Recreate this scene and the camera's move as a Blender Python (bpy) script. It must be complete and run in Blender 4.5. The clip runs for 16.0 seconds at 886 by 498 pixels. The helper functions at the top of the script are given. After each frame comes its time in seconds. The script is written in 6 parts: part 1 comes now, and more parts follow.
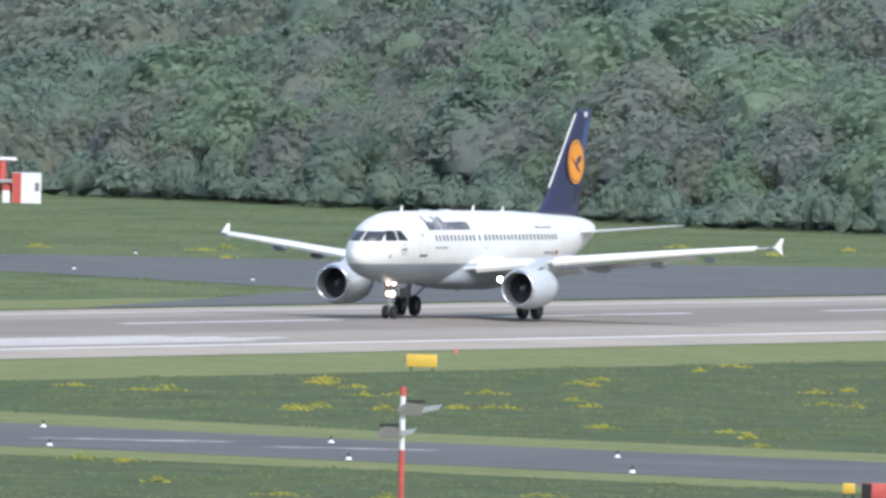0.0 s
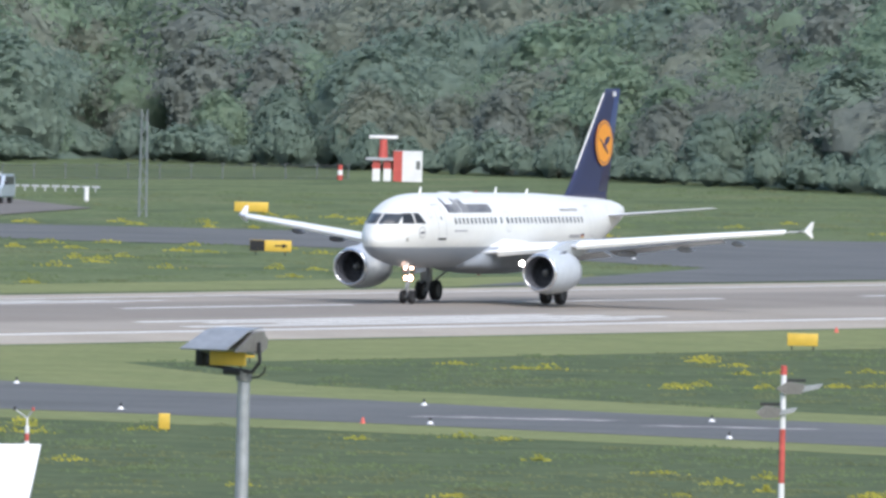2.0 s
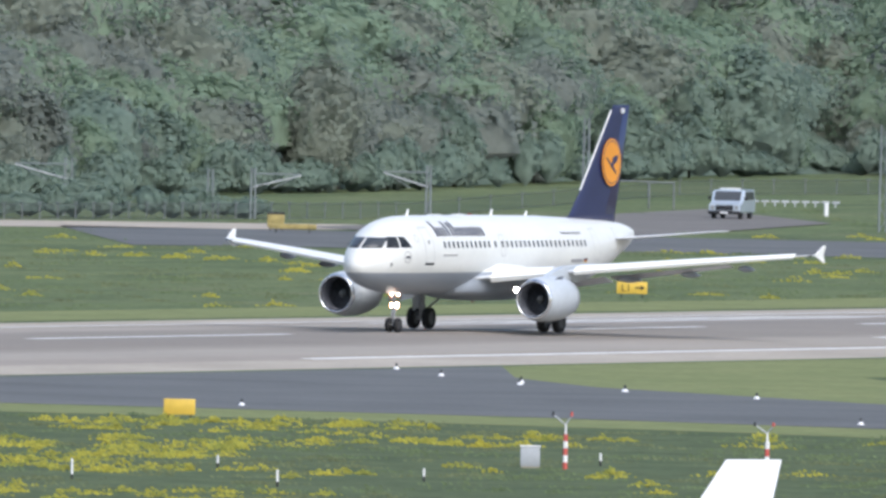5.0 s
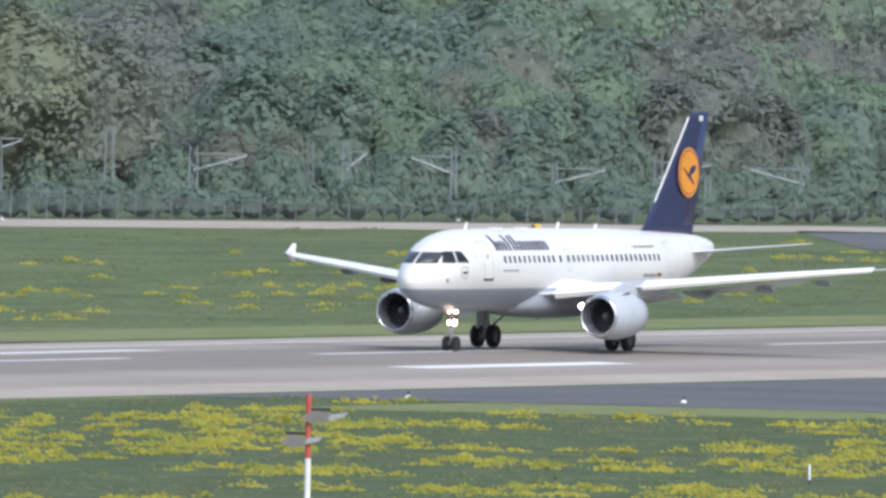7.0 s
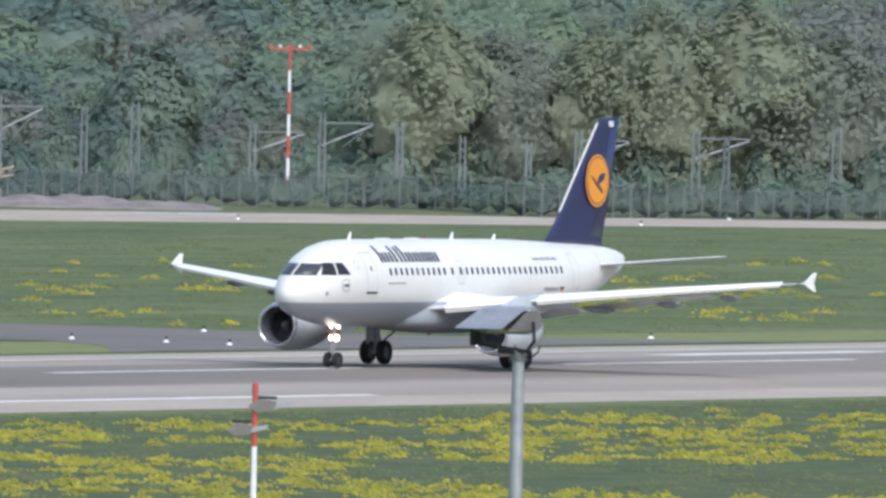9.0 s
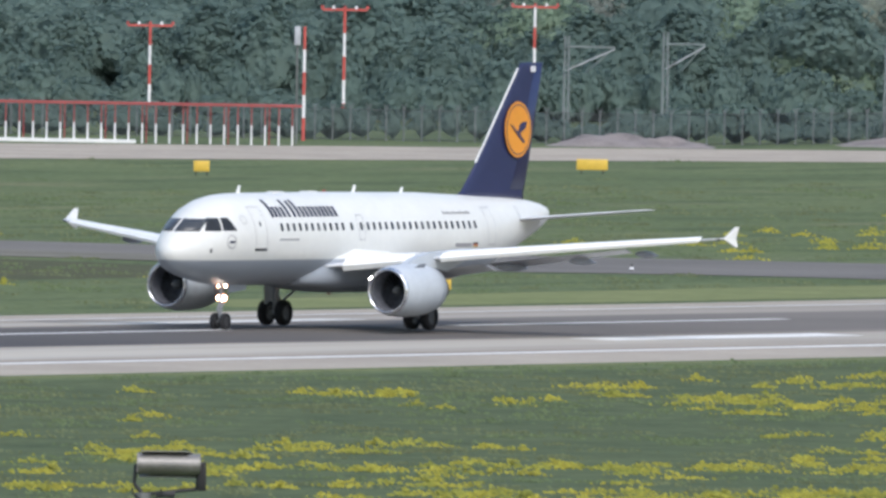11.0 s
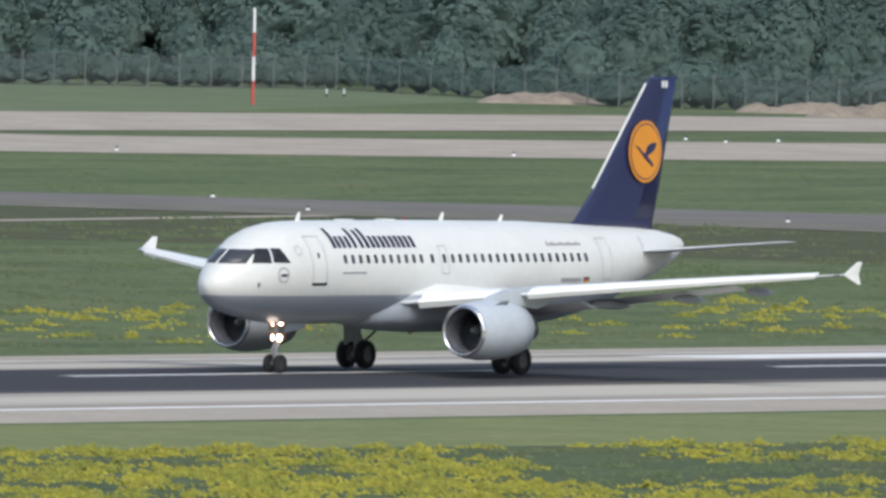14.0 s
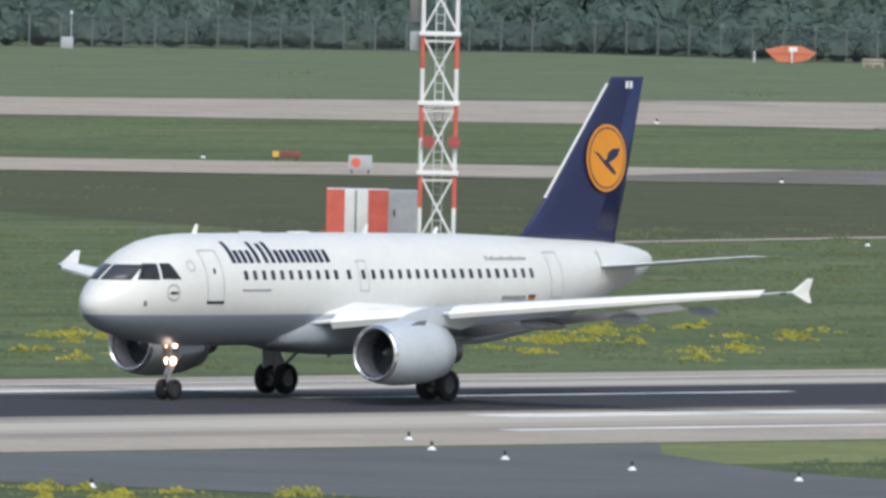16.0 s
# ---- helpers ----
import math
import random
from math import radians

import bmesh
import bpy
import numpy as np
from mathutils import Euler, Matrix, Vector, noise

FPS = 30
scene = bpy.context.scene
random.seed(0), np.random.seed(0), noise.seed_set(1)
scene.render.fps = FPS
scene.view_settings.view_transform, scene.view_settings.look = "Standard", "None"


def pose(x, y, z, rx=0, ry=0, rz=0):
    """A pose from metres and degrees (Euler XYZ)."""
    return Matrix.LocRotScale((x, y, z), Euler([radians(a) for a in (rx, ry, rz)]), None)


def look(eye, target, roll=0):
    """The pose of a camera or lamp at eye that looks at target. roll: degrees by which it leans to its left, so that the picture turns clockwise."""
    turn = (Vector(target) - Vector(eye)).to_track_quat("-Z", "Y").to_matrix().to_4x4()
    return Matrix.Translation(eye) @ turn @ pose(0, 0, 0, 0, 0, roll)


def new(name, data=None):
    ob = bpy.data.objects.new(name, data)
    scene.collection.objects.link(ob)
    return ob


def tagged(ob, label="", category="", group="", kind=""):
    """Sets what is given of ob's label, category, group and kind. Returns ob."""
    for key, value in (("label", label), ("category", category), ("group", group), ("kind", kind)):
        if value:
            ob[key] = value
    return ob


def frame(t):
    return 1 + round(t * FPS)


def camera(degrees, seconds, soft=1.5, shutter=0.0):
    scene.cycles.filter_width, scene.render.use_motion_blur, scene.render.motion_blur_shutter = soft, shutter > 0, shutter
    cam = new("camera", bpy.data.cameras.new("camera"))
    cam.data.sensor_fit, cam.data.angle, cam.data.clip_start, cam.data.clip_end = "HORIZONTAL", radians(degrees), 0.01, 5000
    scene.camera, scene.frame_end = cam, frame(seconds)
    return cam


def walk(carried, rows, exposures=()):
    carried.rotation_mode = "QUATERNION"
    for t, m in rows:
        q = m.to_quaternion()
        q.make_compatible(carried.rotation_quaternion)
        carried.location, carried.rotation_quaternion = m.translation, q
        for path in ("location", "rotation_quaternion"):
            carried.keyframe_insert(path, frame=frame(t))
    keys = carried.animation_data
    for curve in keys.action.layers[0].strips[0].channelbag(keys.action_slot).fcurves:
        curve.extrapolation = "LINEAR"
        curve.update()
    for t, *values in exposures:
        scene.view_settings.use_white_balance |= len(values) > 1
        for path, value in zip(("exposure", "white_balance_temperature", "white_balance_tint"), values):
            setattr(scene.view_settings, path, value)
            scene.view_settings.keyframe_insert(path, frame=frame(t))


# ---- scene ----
cam = camera(1.6912, 16.0, soft=3.0)
EYE = Vector((0.0, 0.0, 29.71))


def aim(yaw, pitch, roll):
    """The pose on the terrace, turned by yaw from the runway's line."""
    a, e = radians(yaw), radians(pitch)
    way = Vector((math.cos(a) * math.cos(e), math.sin(a) * math.cos(e), math.sin(e)))
    return look(EYE, EYE + way * 100, roll)


walk(cam, [(t, aim(y, p, r)) for t, y, p, r in (
    (0, 23.6897, -0.8663, 1.234),
    (0.5, 23.9239, -0.9021, 1.185),
    (1, 24.0839, -0.9465, 1.274),
    (1.5, 24.2485, -0.9463, 1.117),
    (2, 24.4160, -0.9230, 1.314),
    (2.5, 24.5492, -0.8318, 1.181),
    (3, 24.7287, -0.8787, 1.221),
    (3.2, 24.8398, -0.8988, 1.331),
    (3.7, 25.0966, -0.9030, 1.298),
    (4.2, 25.3680, -0.9071, 1.266),
    (4.75, 25.6842, -0.9116, 1.230),
    (5.3, 26.0198, -0.9162, 1.194),
    (5.5, 26.1802, -0.8939, 1.172),
    (6, 26.5252, -0.9917, 1.044),
    (6.5, 26.8022, -1.0125, 1.045),
    (7, 27.2353, -0.9407, 0.973),
    (7.5, 27.6057, -0.9013, 1.015),
    (8, 27.9131, -0.8773, 1.173),
    (8.5, 28.2789, -0.8546, 1.113),
    (9, 28.6229, -0.9654, 1.224),
    (9.2, 28.7876, -1.0131, 1.140),
    (9.7, 29.2179, -1.0373, 1.101),
    (10.2, 29.6752, -1.0614, 1.063),
    (10.75, 30.2112, -1.0879, 1.020),
    (11.3, 30.7842, -1.1145, 0.978),
    (11.5, 31.1525, -1.0897, 0.914),
    (12, 32.0217, -1.0606, 0.898),
    (12.5, 32.4833, -1.0843, 1.102),
    (13, 33.0691, -1.1044, 1.069),
    (13.5, 33.6234, -1.1608, 1.109),
    (14, 34.5896, -1.1762, 1.267),
    (14.5, 35.2554, -1.2002, 1.078),
    (15, 36.2114, -1.1677, 1.079),
    (15.5, 37.3389, -1.2161, 1.094),
    (16, 38.0218, -1.2484, 1.209),
)], exposures=((0, 0.64, 5920, 11), (3, 0.54, 5950, 11), (9, 0.47, 5900, 12), (12, 0.28, 6030, 10), (16, 0.18, 6120, 9)))

# ---- light ----
SUN_EL, SUN_AZ = radians(48), radians(-128)     # high, behind the camera
world = bpy.data.worlds.new("sky")
scene.world = world
world.use_nodes = True
wn = world.node_tree.nodes
sky = wn.new("ShaderNodeTexSky")
sky.sky_type, sky.sun_disc, sky.sun_elevation, sky.sun_rotation = "NISHITA", False, SUN_EL, radians(90) - SUN_AZ
sky.dust_density, sky.air_density, sky.ozone_density = 3.0, 1.2, 1.0
wn["Background"].inputs["Strength"].default_value = 0.15
world.node_tree.links.new(sky.outputs[0], wn["Background"].inputs[0])
sun = new("sun", bpy.data.lights.new("sun", "SUN"))
sun.data.energy, sun.data.angle, sun.data.color = 1.5, radians(30), (1.0, 0.95, 0.89)
way = Vector((math.cos(SUN_EL) * math.cos(SUN_AZ), math.cos(SUN_EL) * math.sin(SUN_AZ), math.sin(SUN_EL)))
sun.matrix_world = look(way * 100, (0, 0, 0))


# ---- materials ----
def material(name, colour, rough=0.6, metal=0.0, vary=0.15, size=1.0, fine=0.0, bump=0.0, coat=0.0, rand=0.0, island=False, colour2=None, space="Object"):
    """A plain surface with two scales of variation: size in metres of the blotches, fine for the grain."""
    m = bpy.data.materials.new(name)
    m.use_nodes = True
    n, l = m.node_tree.nodes, m.node_tree.links
    p = n["Principled BSDF"]
    p.inputs["Roughness"].default_value, p.inputs["Metallic"].default_value = rough, metal
    p.inputs["Coat Weight"].default_value = coat
    tc = n.new("ShaderNodeTexCoord")
    src = tc.outputs["Object"]
    if space == "World":
        src = n.new("ShaderNodeNewGeometry").outputs["Position"]
    big = n.new("ShaderNodeTexNoise")
    big.inputs["Scale"].default_value, big.inputs["Detail"].default_value = 1.0 / size, 5
    l.new(src, big.inputs["Vector"])
    ramp = n.new("ShaderNodeMapRange")
    ramp.inputs[1].default_value, ramp.inputs[2].default_value = 0.3, 0.7
    l.new(big.outputs["Fac"], ramp.inputs[0])
    mix = n.new("ShaderNodeMix")
    mix.data_type = "RGBA"
    c2 = colour2 or tuple(c * (1 - 2 * vary) for c in colour)
    mix.inputs[6].default_value, mix.inputs[7].default_value = (*colour, 1), (*c2, 1)
    l.new(ramp.outputs[0], mix.inputs[0])
    out = mix.outputs[2]
    if fine:
        g = n.new("ShaderNodeTexNoise")
        g.inputs["Scale"].default_value, g.inputs["Detail"].default_value = 1.0 / fine, 3
        l.new(src, g.inputs["Vector"])
        hs = n.new("ShaderNodeHueSaturation")
        mr = n.new("ShaderNodeMapRange")
        mr.inputs[1].default_value, mr.inputs[2].default_value, mr.inputs[3].default_value, mr.inputs[4].default_value = 0.25, 0.75, 1 - vary, 1 + vary
        l.new(g.outputs["Fac"], mr.inputs[0])
        l.new(mr.outputs[0], hs.inputs["Value"])
        l.new(out, hs.inputs["Color"])
        out = hs.outputs[0]
        if bump:
            b = n.new("ShaderNodeBump")
            b.inputs["Strength"].default_value, b.inputs["Distance"].default_value = bump, fine * 0.5
            l.new(g.outputs["Fac"], b.inputs["Height"])
            l.new(b.outputs[0], p.inputs["Normal"])
    if rand:
        hs = n.new("ShaderNodeHueSaturation")
        mr = n.new("ShaderNodeMapRange")
        mr.inputs[3].default_value, mr.inputs[4].default_value = 1 - rand, 1 + rand
        src2 = n.new("ShaderNodeNewGeometry").outputs["Random Per Island"] if island else n.new("ShaderNodeObjectInfo").outputs["Random"]
        l.new(src2, mr.inputs[0])
        l.new(mr.outputs[0], hs.inputs["Value"])
        l.new(out, hs.inputs["Color"])
        out = hs.outputs[0]
    l.new(out, p.inputs["Base Color"])
    return m


def glow(name, colour, strength):
    m = bpy.data.materials.new(name)
    m.use_nodes = True
    p = m.node_tree.nodes["Principled BSDF"]
    p.inputs["Base Color"].default_value = p.inputs["Emission Color"].default_value = (*colour, 1)
    p.inputs["Emission Strength"].default_value = strength
    return m


def fuselage_paint(name, top, belly, split):
    """Gloss white above, grey below the line at height split, faint grime streaks along the skin."""
    m = material(name, top, rough=0.35, vary=0.03, size=2.5, fine=0.35)
    n, l = m.node_tree.nodes, m.node_tree.links
    p = n["Principled BSDF"]
    old = p.inputs["Base Color"].links[0].from_socket
    xyz = n.new("ShaderNodeSeparateXYZ")
    l.new(n["Texture Coordinate"].outputs["Object"], xyz.inputs[0])
    st = n.new("ShaderNodeMapRange")
    st.inputs[1].default_value, st.inputs[2].default_value = split - 0.02, split + 0.02
    l.new(xyz.outputs[2], st.inputs[0])
    mix = n.new("ShaderNodeMix")
    mix.data_type = "RGBA"
    mix.inputs[6].default_value = (*belly, 1)
    l.new(st.outputs[0], mix.inputs[0])
    l.new(old, mix.inputs[7])
    l.new(mix.outputs[2], p.inputs["Base Color"])
    return m


WHITE = material("white_paint", (0.8, 0.8, 0.79), 0.45, vary=0.05, size=0.8, fine=0.1)
RED = material("red_paint", (0.55, 0.1, 0.08), 0.5, vary=0.12, size=0.6, fine=0.08)
ORANGE_RED = material("signal_red", (0.7, 0.14, 0.1), 0.5, vary=0.1, size=0.6, fine=0.1)
GREY_STEEL = material("galvanised_steel", (0.42, 0.44, 0.45), 0.5, 0.5, vary=0.12, size=1.2, fine=0.12)
DULL_STEEL = material("weathered_steel", (0.2, 0.21, 0.2), 0.6, 0.3, vary=0.15, size=1.0, fine=0.1)
DARK = material("dark_metal", (0.025, 0.025, 0.028), 0.5, vary=0.2, size=0.5)
YELLOW = material("sign_yellow", (0.68, 0.46, 0.06), 0.5, vary=0.08, size=0.5)
BLACK = material("matt_black", (0.015, 0.015, 0.015), 0.7, vary=0.2, size=0.4)
CABINET = material("cabinet_grey", (0.42, 0.44, 0.46), 0.5, vary=0.08, size=0.8, fine=0.2)
CONCRETE = material("pale_concrete", (0.43, 0.378, 0.305), 0.9, vary=0.12, size=6, fine=0.6, space="World")
SHOULDER = material("runway_shoulder", (0.42, 0.373, 0.305), 0.9, vary=0.1, size=9, fine=0.5, space="World")
ASPHALT = material("dark_asphalt", (0.142, 0.145, 0.14), 0.85, vary=0.12, size=10, fine=0.4, space="World")
OLD_ASPHALT = material("grey_asphalt", (0.19, 0.178, 0.16), 0.9, vary=0.12, size=12, fine=0.4, space="World")
GRAVEL = material("gravel", (0.27, 0.235, 0.215), 0.95, vary=0.2, size=1.5, fine=0.15, space="World")
DIRT = material("sandy_dirt", (0.34, 0.28, 0.21), 0.95, vary=0.2, size=1.2, fine=0.2, bump=0.5, space="World")


# ---- building helpers ----
def part(name, bm, mat, parent, label=""):
    """Links a bmesh as one mesh object under a thing or a part."""
    me = bpy.data.meshes.new(name)
    bm.to_mesh(me)
    bm.free()
    me.materials.append(mat)
    ob = new(name, me)
    ob.parent = parent
    if label:
        ob["label"] = label
    return ob


def thing(name, label, category, at=(0, 0, 0), turn=0.0, group="", kind=""):
    ob = new(name)
    ob.matrix_basis = pose(*at, 0, 0, turn)
    return tagged(ob, label, category, group, kind)


def box(bm, x0, x1, y0, y1, z0, z1, bevel=0.0):
    r = bmesh.ops.create_cube(bm, size=1)
    vs = r["verts"]
    for v in vs:
        v.co = Vector(((x0 + x1) / 2 + v.co.x * (x1 - x0), (y0 + y1) / 2 + v.co.y * (y1 - y0), (z0 + z1) / 2 + v.co.z * (z1 - z0)))
    if bevel:
        es = {e for v in vs for e in v.link_edges}
        bmesh.ops.bevel(bm, geom=list(es), offset=bevel, segments=2, affect="EDGES", profile=0.5)
    return bm


def boxed(*a, bevel=0.0):
    return box(bmesh.new(), *a, bevel=bevel)


def tube(bm, a, b, r0, r1=None, n=10, caps=True):
    """A round bar from a to b."""
    a, b = Vector(a), Vector(b)
    d = b - a
    m = Matrix.Translation((a + b) / 2) @ d.to_track_quat("Z", "Y").to_matrix().to_4x4()
    bmesh.ops.create_cone(bm, cap_ends=caps, segments=n, radius1=r0, radius2=r0 if r1 is None else r1, depth=d.length, matrix=m)
    return bm


def tubed(*a, **k):
    return tube(bmesh.new(), *a, **k)


def loft(bm, rings, close=True, smooth=True):
    """Skin over a row of rings of equal length; close: cap the ends."""
    vs = [[bm.verts.new(p) for p in ring] for ring in rings]
    n = len(vs[0])
    for a, b in zip(vs, vs[1:]):
        for i in range(n):
            f = bm.faces.new((a[i], a[(i + 1) % n], b[(i + 1) % n], b[i]))
            f.smooth = smooth
    if close:
        bm.faces.new(vs[0][::-1])
        bm.faces.new(vs[-1])
    bmesh.ops.recalc_face_normals(bm, faces=bm.faces)
    return bm


def prism(bm, outline, depth, put):
    """A flat outline [(u, v)] made depth thick; put maps (u, v, w) to a place."""
    a = [bm.verts.new(put(u, v, 0)) for u, v in outline]
    b = [bm.verts.new(put(u, v, depth)) for u, v in outline]
    bm.faces.new(a[::-1])
    bm.faces.new(b)
    n = len(a)
    for i in range(n):
        bm.faces.new((a[i], a[(i + 1) % n], b[(i + 1) % n], b[i]))
    bmesh.ops.recalc_face_normals(bm, faces=bm.faces)
    return bm


def smoothed(bm, deg=40):
    for f in bm.faces:
        f.smooth = True
    for e in bm.edges:
        if len(e.link_faces) == 2 and e.calc_face_angle(0) > radians(deg):
            e.smooth = False
    return bm


# ---- ground ----
G = -0.45          # level of the field; the runway's crown is at 0
K = 1 - G / EYE.z  # places read off level 0 lie a little further out on the field


def grass_material():
    m = bpy.data.materials.new("grass")
    m.use_nodes = True
    n, l = m.node_tree.nodes, m.node_tree.links
    p = n["Principled BSDF"]
    p.inputs["Roughness"].default_value, p.inputs["Specular IOR Level"].default_value = 1.0, 0.1
    pos = n.new("ShaderNodeNewGeometry").outputs["Position"]

    def noise(scale, detail=4, stretch=(1, 1, 1)):
        mp = n.new("ShaderNodeMapping")
        mp.inputs["Scale"].default_value = stretch
        l.new(pos, mp.inputs["Vector"])
        t = n.new("ShaderNodeTexNoise")
        t.inputs["Scale"].default_value, t.inputs["Detail"].default_value = scale, detail
        l.new(mp.outputs[0], t.inputs["Vector"])
        return t.outputs["Fac"]

    def rng(v, lo, hi, a=0.0, b=1.0):
        r = n.new("ShaderNodeMapRange")
        r.inputs[1].default_value, r.inputs[2].default_value, r.inputs[3].default_value, r.inputs[4].default_value = lo, hi, a, b
        l.new(v, r.inputs[0])
        return r.outputs[0]

    def mixed(f, a, b):
        x = n.new("ShaderNodeMix")
        x.data_type = "RGBA"
        for k, c in ((6, a), (7, b)):
            if isinstance(c, tuple):
                x.inputs[k].default_value = (*c, 1)
            else:
                l.new(c, x.inputs[k])
        l.new(f, x.inputs[0])
        return x.outputs[2]

    c = mixed(rng(noise(0.05, 5, (0.5, 1, 1)), 0.35, 0.65), (0.104, 0.135, 0.064), (0.132, 0.16, 0.076))
    c = mixed(rng(noise(0.16, 4, (0.35, 1.2, 1)), 0.5, 0.68), c, (0.078, 0.106, 0.054))
    c = mixed(rng(noise(0.11, 4, (0.3, 1, 1)), 0.58, 0.75), c, (0.16, 0.168, 0.09))
    h = n.new("ShaderNodeHueSaturation")
    l.new(rng(noise(1.6, 6), 0.3, 0.7, 0.72, 1.28), h.inputs["Value"])
    l.new(c, h.inputs["Color"])
    l.new(h.outputs[0], p.inputs["Base Color"])
    b = n.new("ShaderNodeBump")
    b.inputs["Strength"].default_value, b.inputs["Distance"].default_value = 0.6, 0.3
    l.new(noise(1.6, 6), b.inputs["Height"])
    l.new(b.outputs[0], p.inputs["Normal"])
    return m


GRASS = grass_material()


def resampled(line, n):
    """n places at even steps along a line of places."""
    q = np.array(line, float)
    s = np.concatenate(([0], np.cumsum(np.hypot(*np.diff(q, axis=0).T))))
    u = np.linspace(0, s[-1], n)
    return np.stack((np.interp(u, s, q[:, 0]), np.interp(u, s, q[:, 1])), 1)


PAVED, HARD = [], []


def band(name, near, far, z, mat, label, category="road", n=48):
    """A paved or sown ribbon between two edge lines."""
    bm = bmesh.new()
    if name not in ("rough_grass", "near_meadow", "far_meadow_verge"):
        PAVED.append([(x * K, y * K) for x, y in list(near) + list(far)[::-1]])
        if "verge" not in name:
            HARD.append(PAVED[-1])
    v = [[bm.verts.new((x * K, y * K, z)) for x, y in resampled(e, n)] for e in (near, far)]
    for i in range(n - 1):
        bm.faces.new((v[0][i], v[0][i + 1], v[1][i + 1], v[1][i]))
    for f in bm.faces:
        f.normal_update()
    if sum(f.normal.z for f in bm.faces) < 0:
        bmesh.ops.reverse_faces(bm, faces=bm.faces)
    return tagged(part(name, bm, mat, None), label, category, kind="structure")


bm = bmesh.new()
bm.faces.new([bm.verts.new(p) for p in ((-4500, -4500, G), (4500, -4500, G), (4500, 4500, G), (-4500, 4500, G))])
tagged(part("ground", bm, GRASS, None), "mown green airfield grass with darker and straw patches", "grass", kind="structure")

# runway: crowned section, shoulders on both sides
CL = 685.5


def crown(y):
    return -0.015 * abs(y - CL)


def runway_material():
    m = material("runway_asphalt", (0.32, 0.285, 0.238), 0.85, vary=0.07, size=14, fine=0.5, space="World")
    n, l = m.node_tree.nodes, m.node_tree.links
    p = n["Principled BSDF"]
    old = p.inputs["Base Color"].links[0].from_socket
    pos = n.new("ShaderNodeNewGeometry").outputs["Position"]
    xyz = n.new("ShaderNodeSeparateXYZ")
    l.new(pos, xyz.inputs[0])
    mp = n.new("ShaderNodeMapping")
    mp.inputs["Scale"].default_value = (0.012, 0.55, 1)
    l.new(pos, mp.inputs["Vector"])
    t = n.new("ShaderNodeTexNoise")
    t.inputs["Scale"].default_value, t.inputs["Detail"].default_value = 1.0, 5
    l.new(mp.outputs[0], t.inputs["Vector"])

    def node(op, a, b=0.0, c=None):
        x = n.new("ShaderNodeMath")
        x.operation = op
        for i, v in enumerate((a, b) if c is None else (a, b, c)):
            if isinstance(v, (int, float)):
                x.inputs[i].default_value = v
            else:
                l.new(v, x.inputs[i])
        return x.outputs[0]

    def rng(v, lo, hi, a=0.0, b=1.0):
        r = n.new("ShaderNodeMapRange")
        r.interpolation_type = "SMOOTHSTEP"
        r.inputs[1].default_value, r.inputs[2].default_value, r.inputs[3].default_value, r.inputs[4].default_value = lo, hi, a, b
        l.new(v, r.inputs[0])
        return r.outputs[0]

    # tyre rubber of the touchdown zone: dark along the centre, heaviest near its middle
    side = node("ABSOLUTE", node("SUBTRACT", xyz.outputs[1], CL))
    wob = node("ADD", side, node("MULTIPLY", node("SUBTRACT", t.outputs["Fac"], 0.5), 9.0))
    core = rng(wob, 8.5, 12.5, 1.0, 0.0)
    along = node("MULTIPLY", rng(xyz.outputs[0], 560, 760), rng(xyz.outputs[0], 1040, 1300, 0.97, 0.24))
    fac = node("MULTIPLY", core, along)
    mix = n.new("ShaderNodeMix")
    mix.data_type = "RGBA"
    mix.inputs[7].default_value = (0.04, 0.04, 0.046, 1)
    l.new(fac, mix.inputs[0])
    # bare, scoured pavement beside the rubber
    pale = n.new("ShaderNodeMix")
    pale.data_type = "RGBA"
    pale.inputs[7].default_value = (0.52, 0.487, 0.41, 1)
    l.new(node("MULTIPLY", node("MULTIPLY", rng(wob, 10.5, 13.5), rng(wob, 16.0, 20.5, 0.75, 0.0)), rng(xyz.outputs[0], 1080, 1250, 1.0, 0.15)), pale.inputs[0])
    l.new(old, pale.inputs[6])
    l.new(pale.outputs[2], mix.inputs[6])
    l.new(mix.outputs[2], p.inputs["Base Color"])
    return m


def strip(name, ys, x0, x1, lift, mat, label, category, kind="structure"):
    """A ribbon along the runway that follows its crown."""
    bm = bmesh.new()
    rows = [(bm.verts.new((x0, y, crown(y) + lift)), bm.verts.new((x1, y, crown(y) + lift))) for y in ys]
    for (a, b), (c, d) in zip(rows, rows[1:]):
        bm.faces.new((a, b, d, c))
    return tagged(part(name, bm, mat, None), label, category, kind=kind)


RUNWAY = runway_material()
strip("runway", (663.0, CL, 708.0), 300, 2300, 0.0, RUNWAY, "grey asphalt runway with dark tyre rubber along its centre", "runway")
strip("runway_shoulder_near", (653.5, 662.998), 300, 2300, 0.0, SHOULDER, "pale beige-grey runway shoulder", "runway")
strip("runway_shoulder_far", (708.002, 717.5), 300, 2300, 0.0, SHOULDER, "pale beige-grey runway shoulder", "runway")

MARK = material("worn_marking_white", (0.8, 0.79, 0.74), 0.7, vary=0.1, size=2.5, fine=0.25, space="World")


def mark(x0, x1, y0, y1, label, lift=0.012):
    strip("runway_marking", [y0 + (y1 - y0) * i / 2 for i in range(3)], x0, x1, lift, MARK, label, "runway marking")


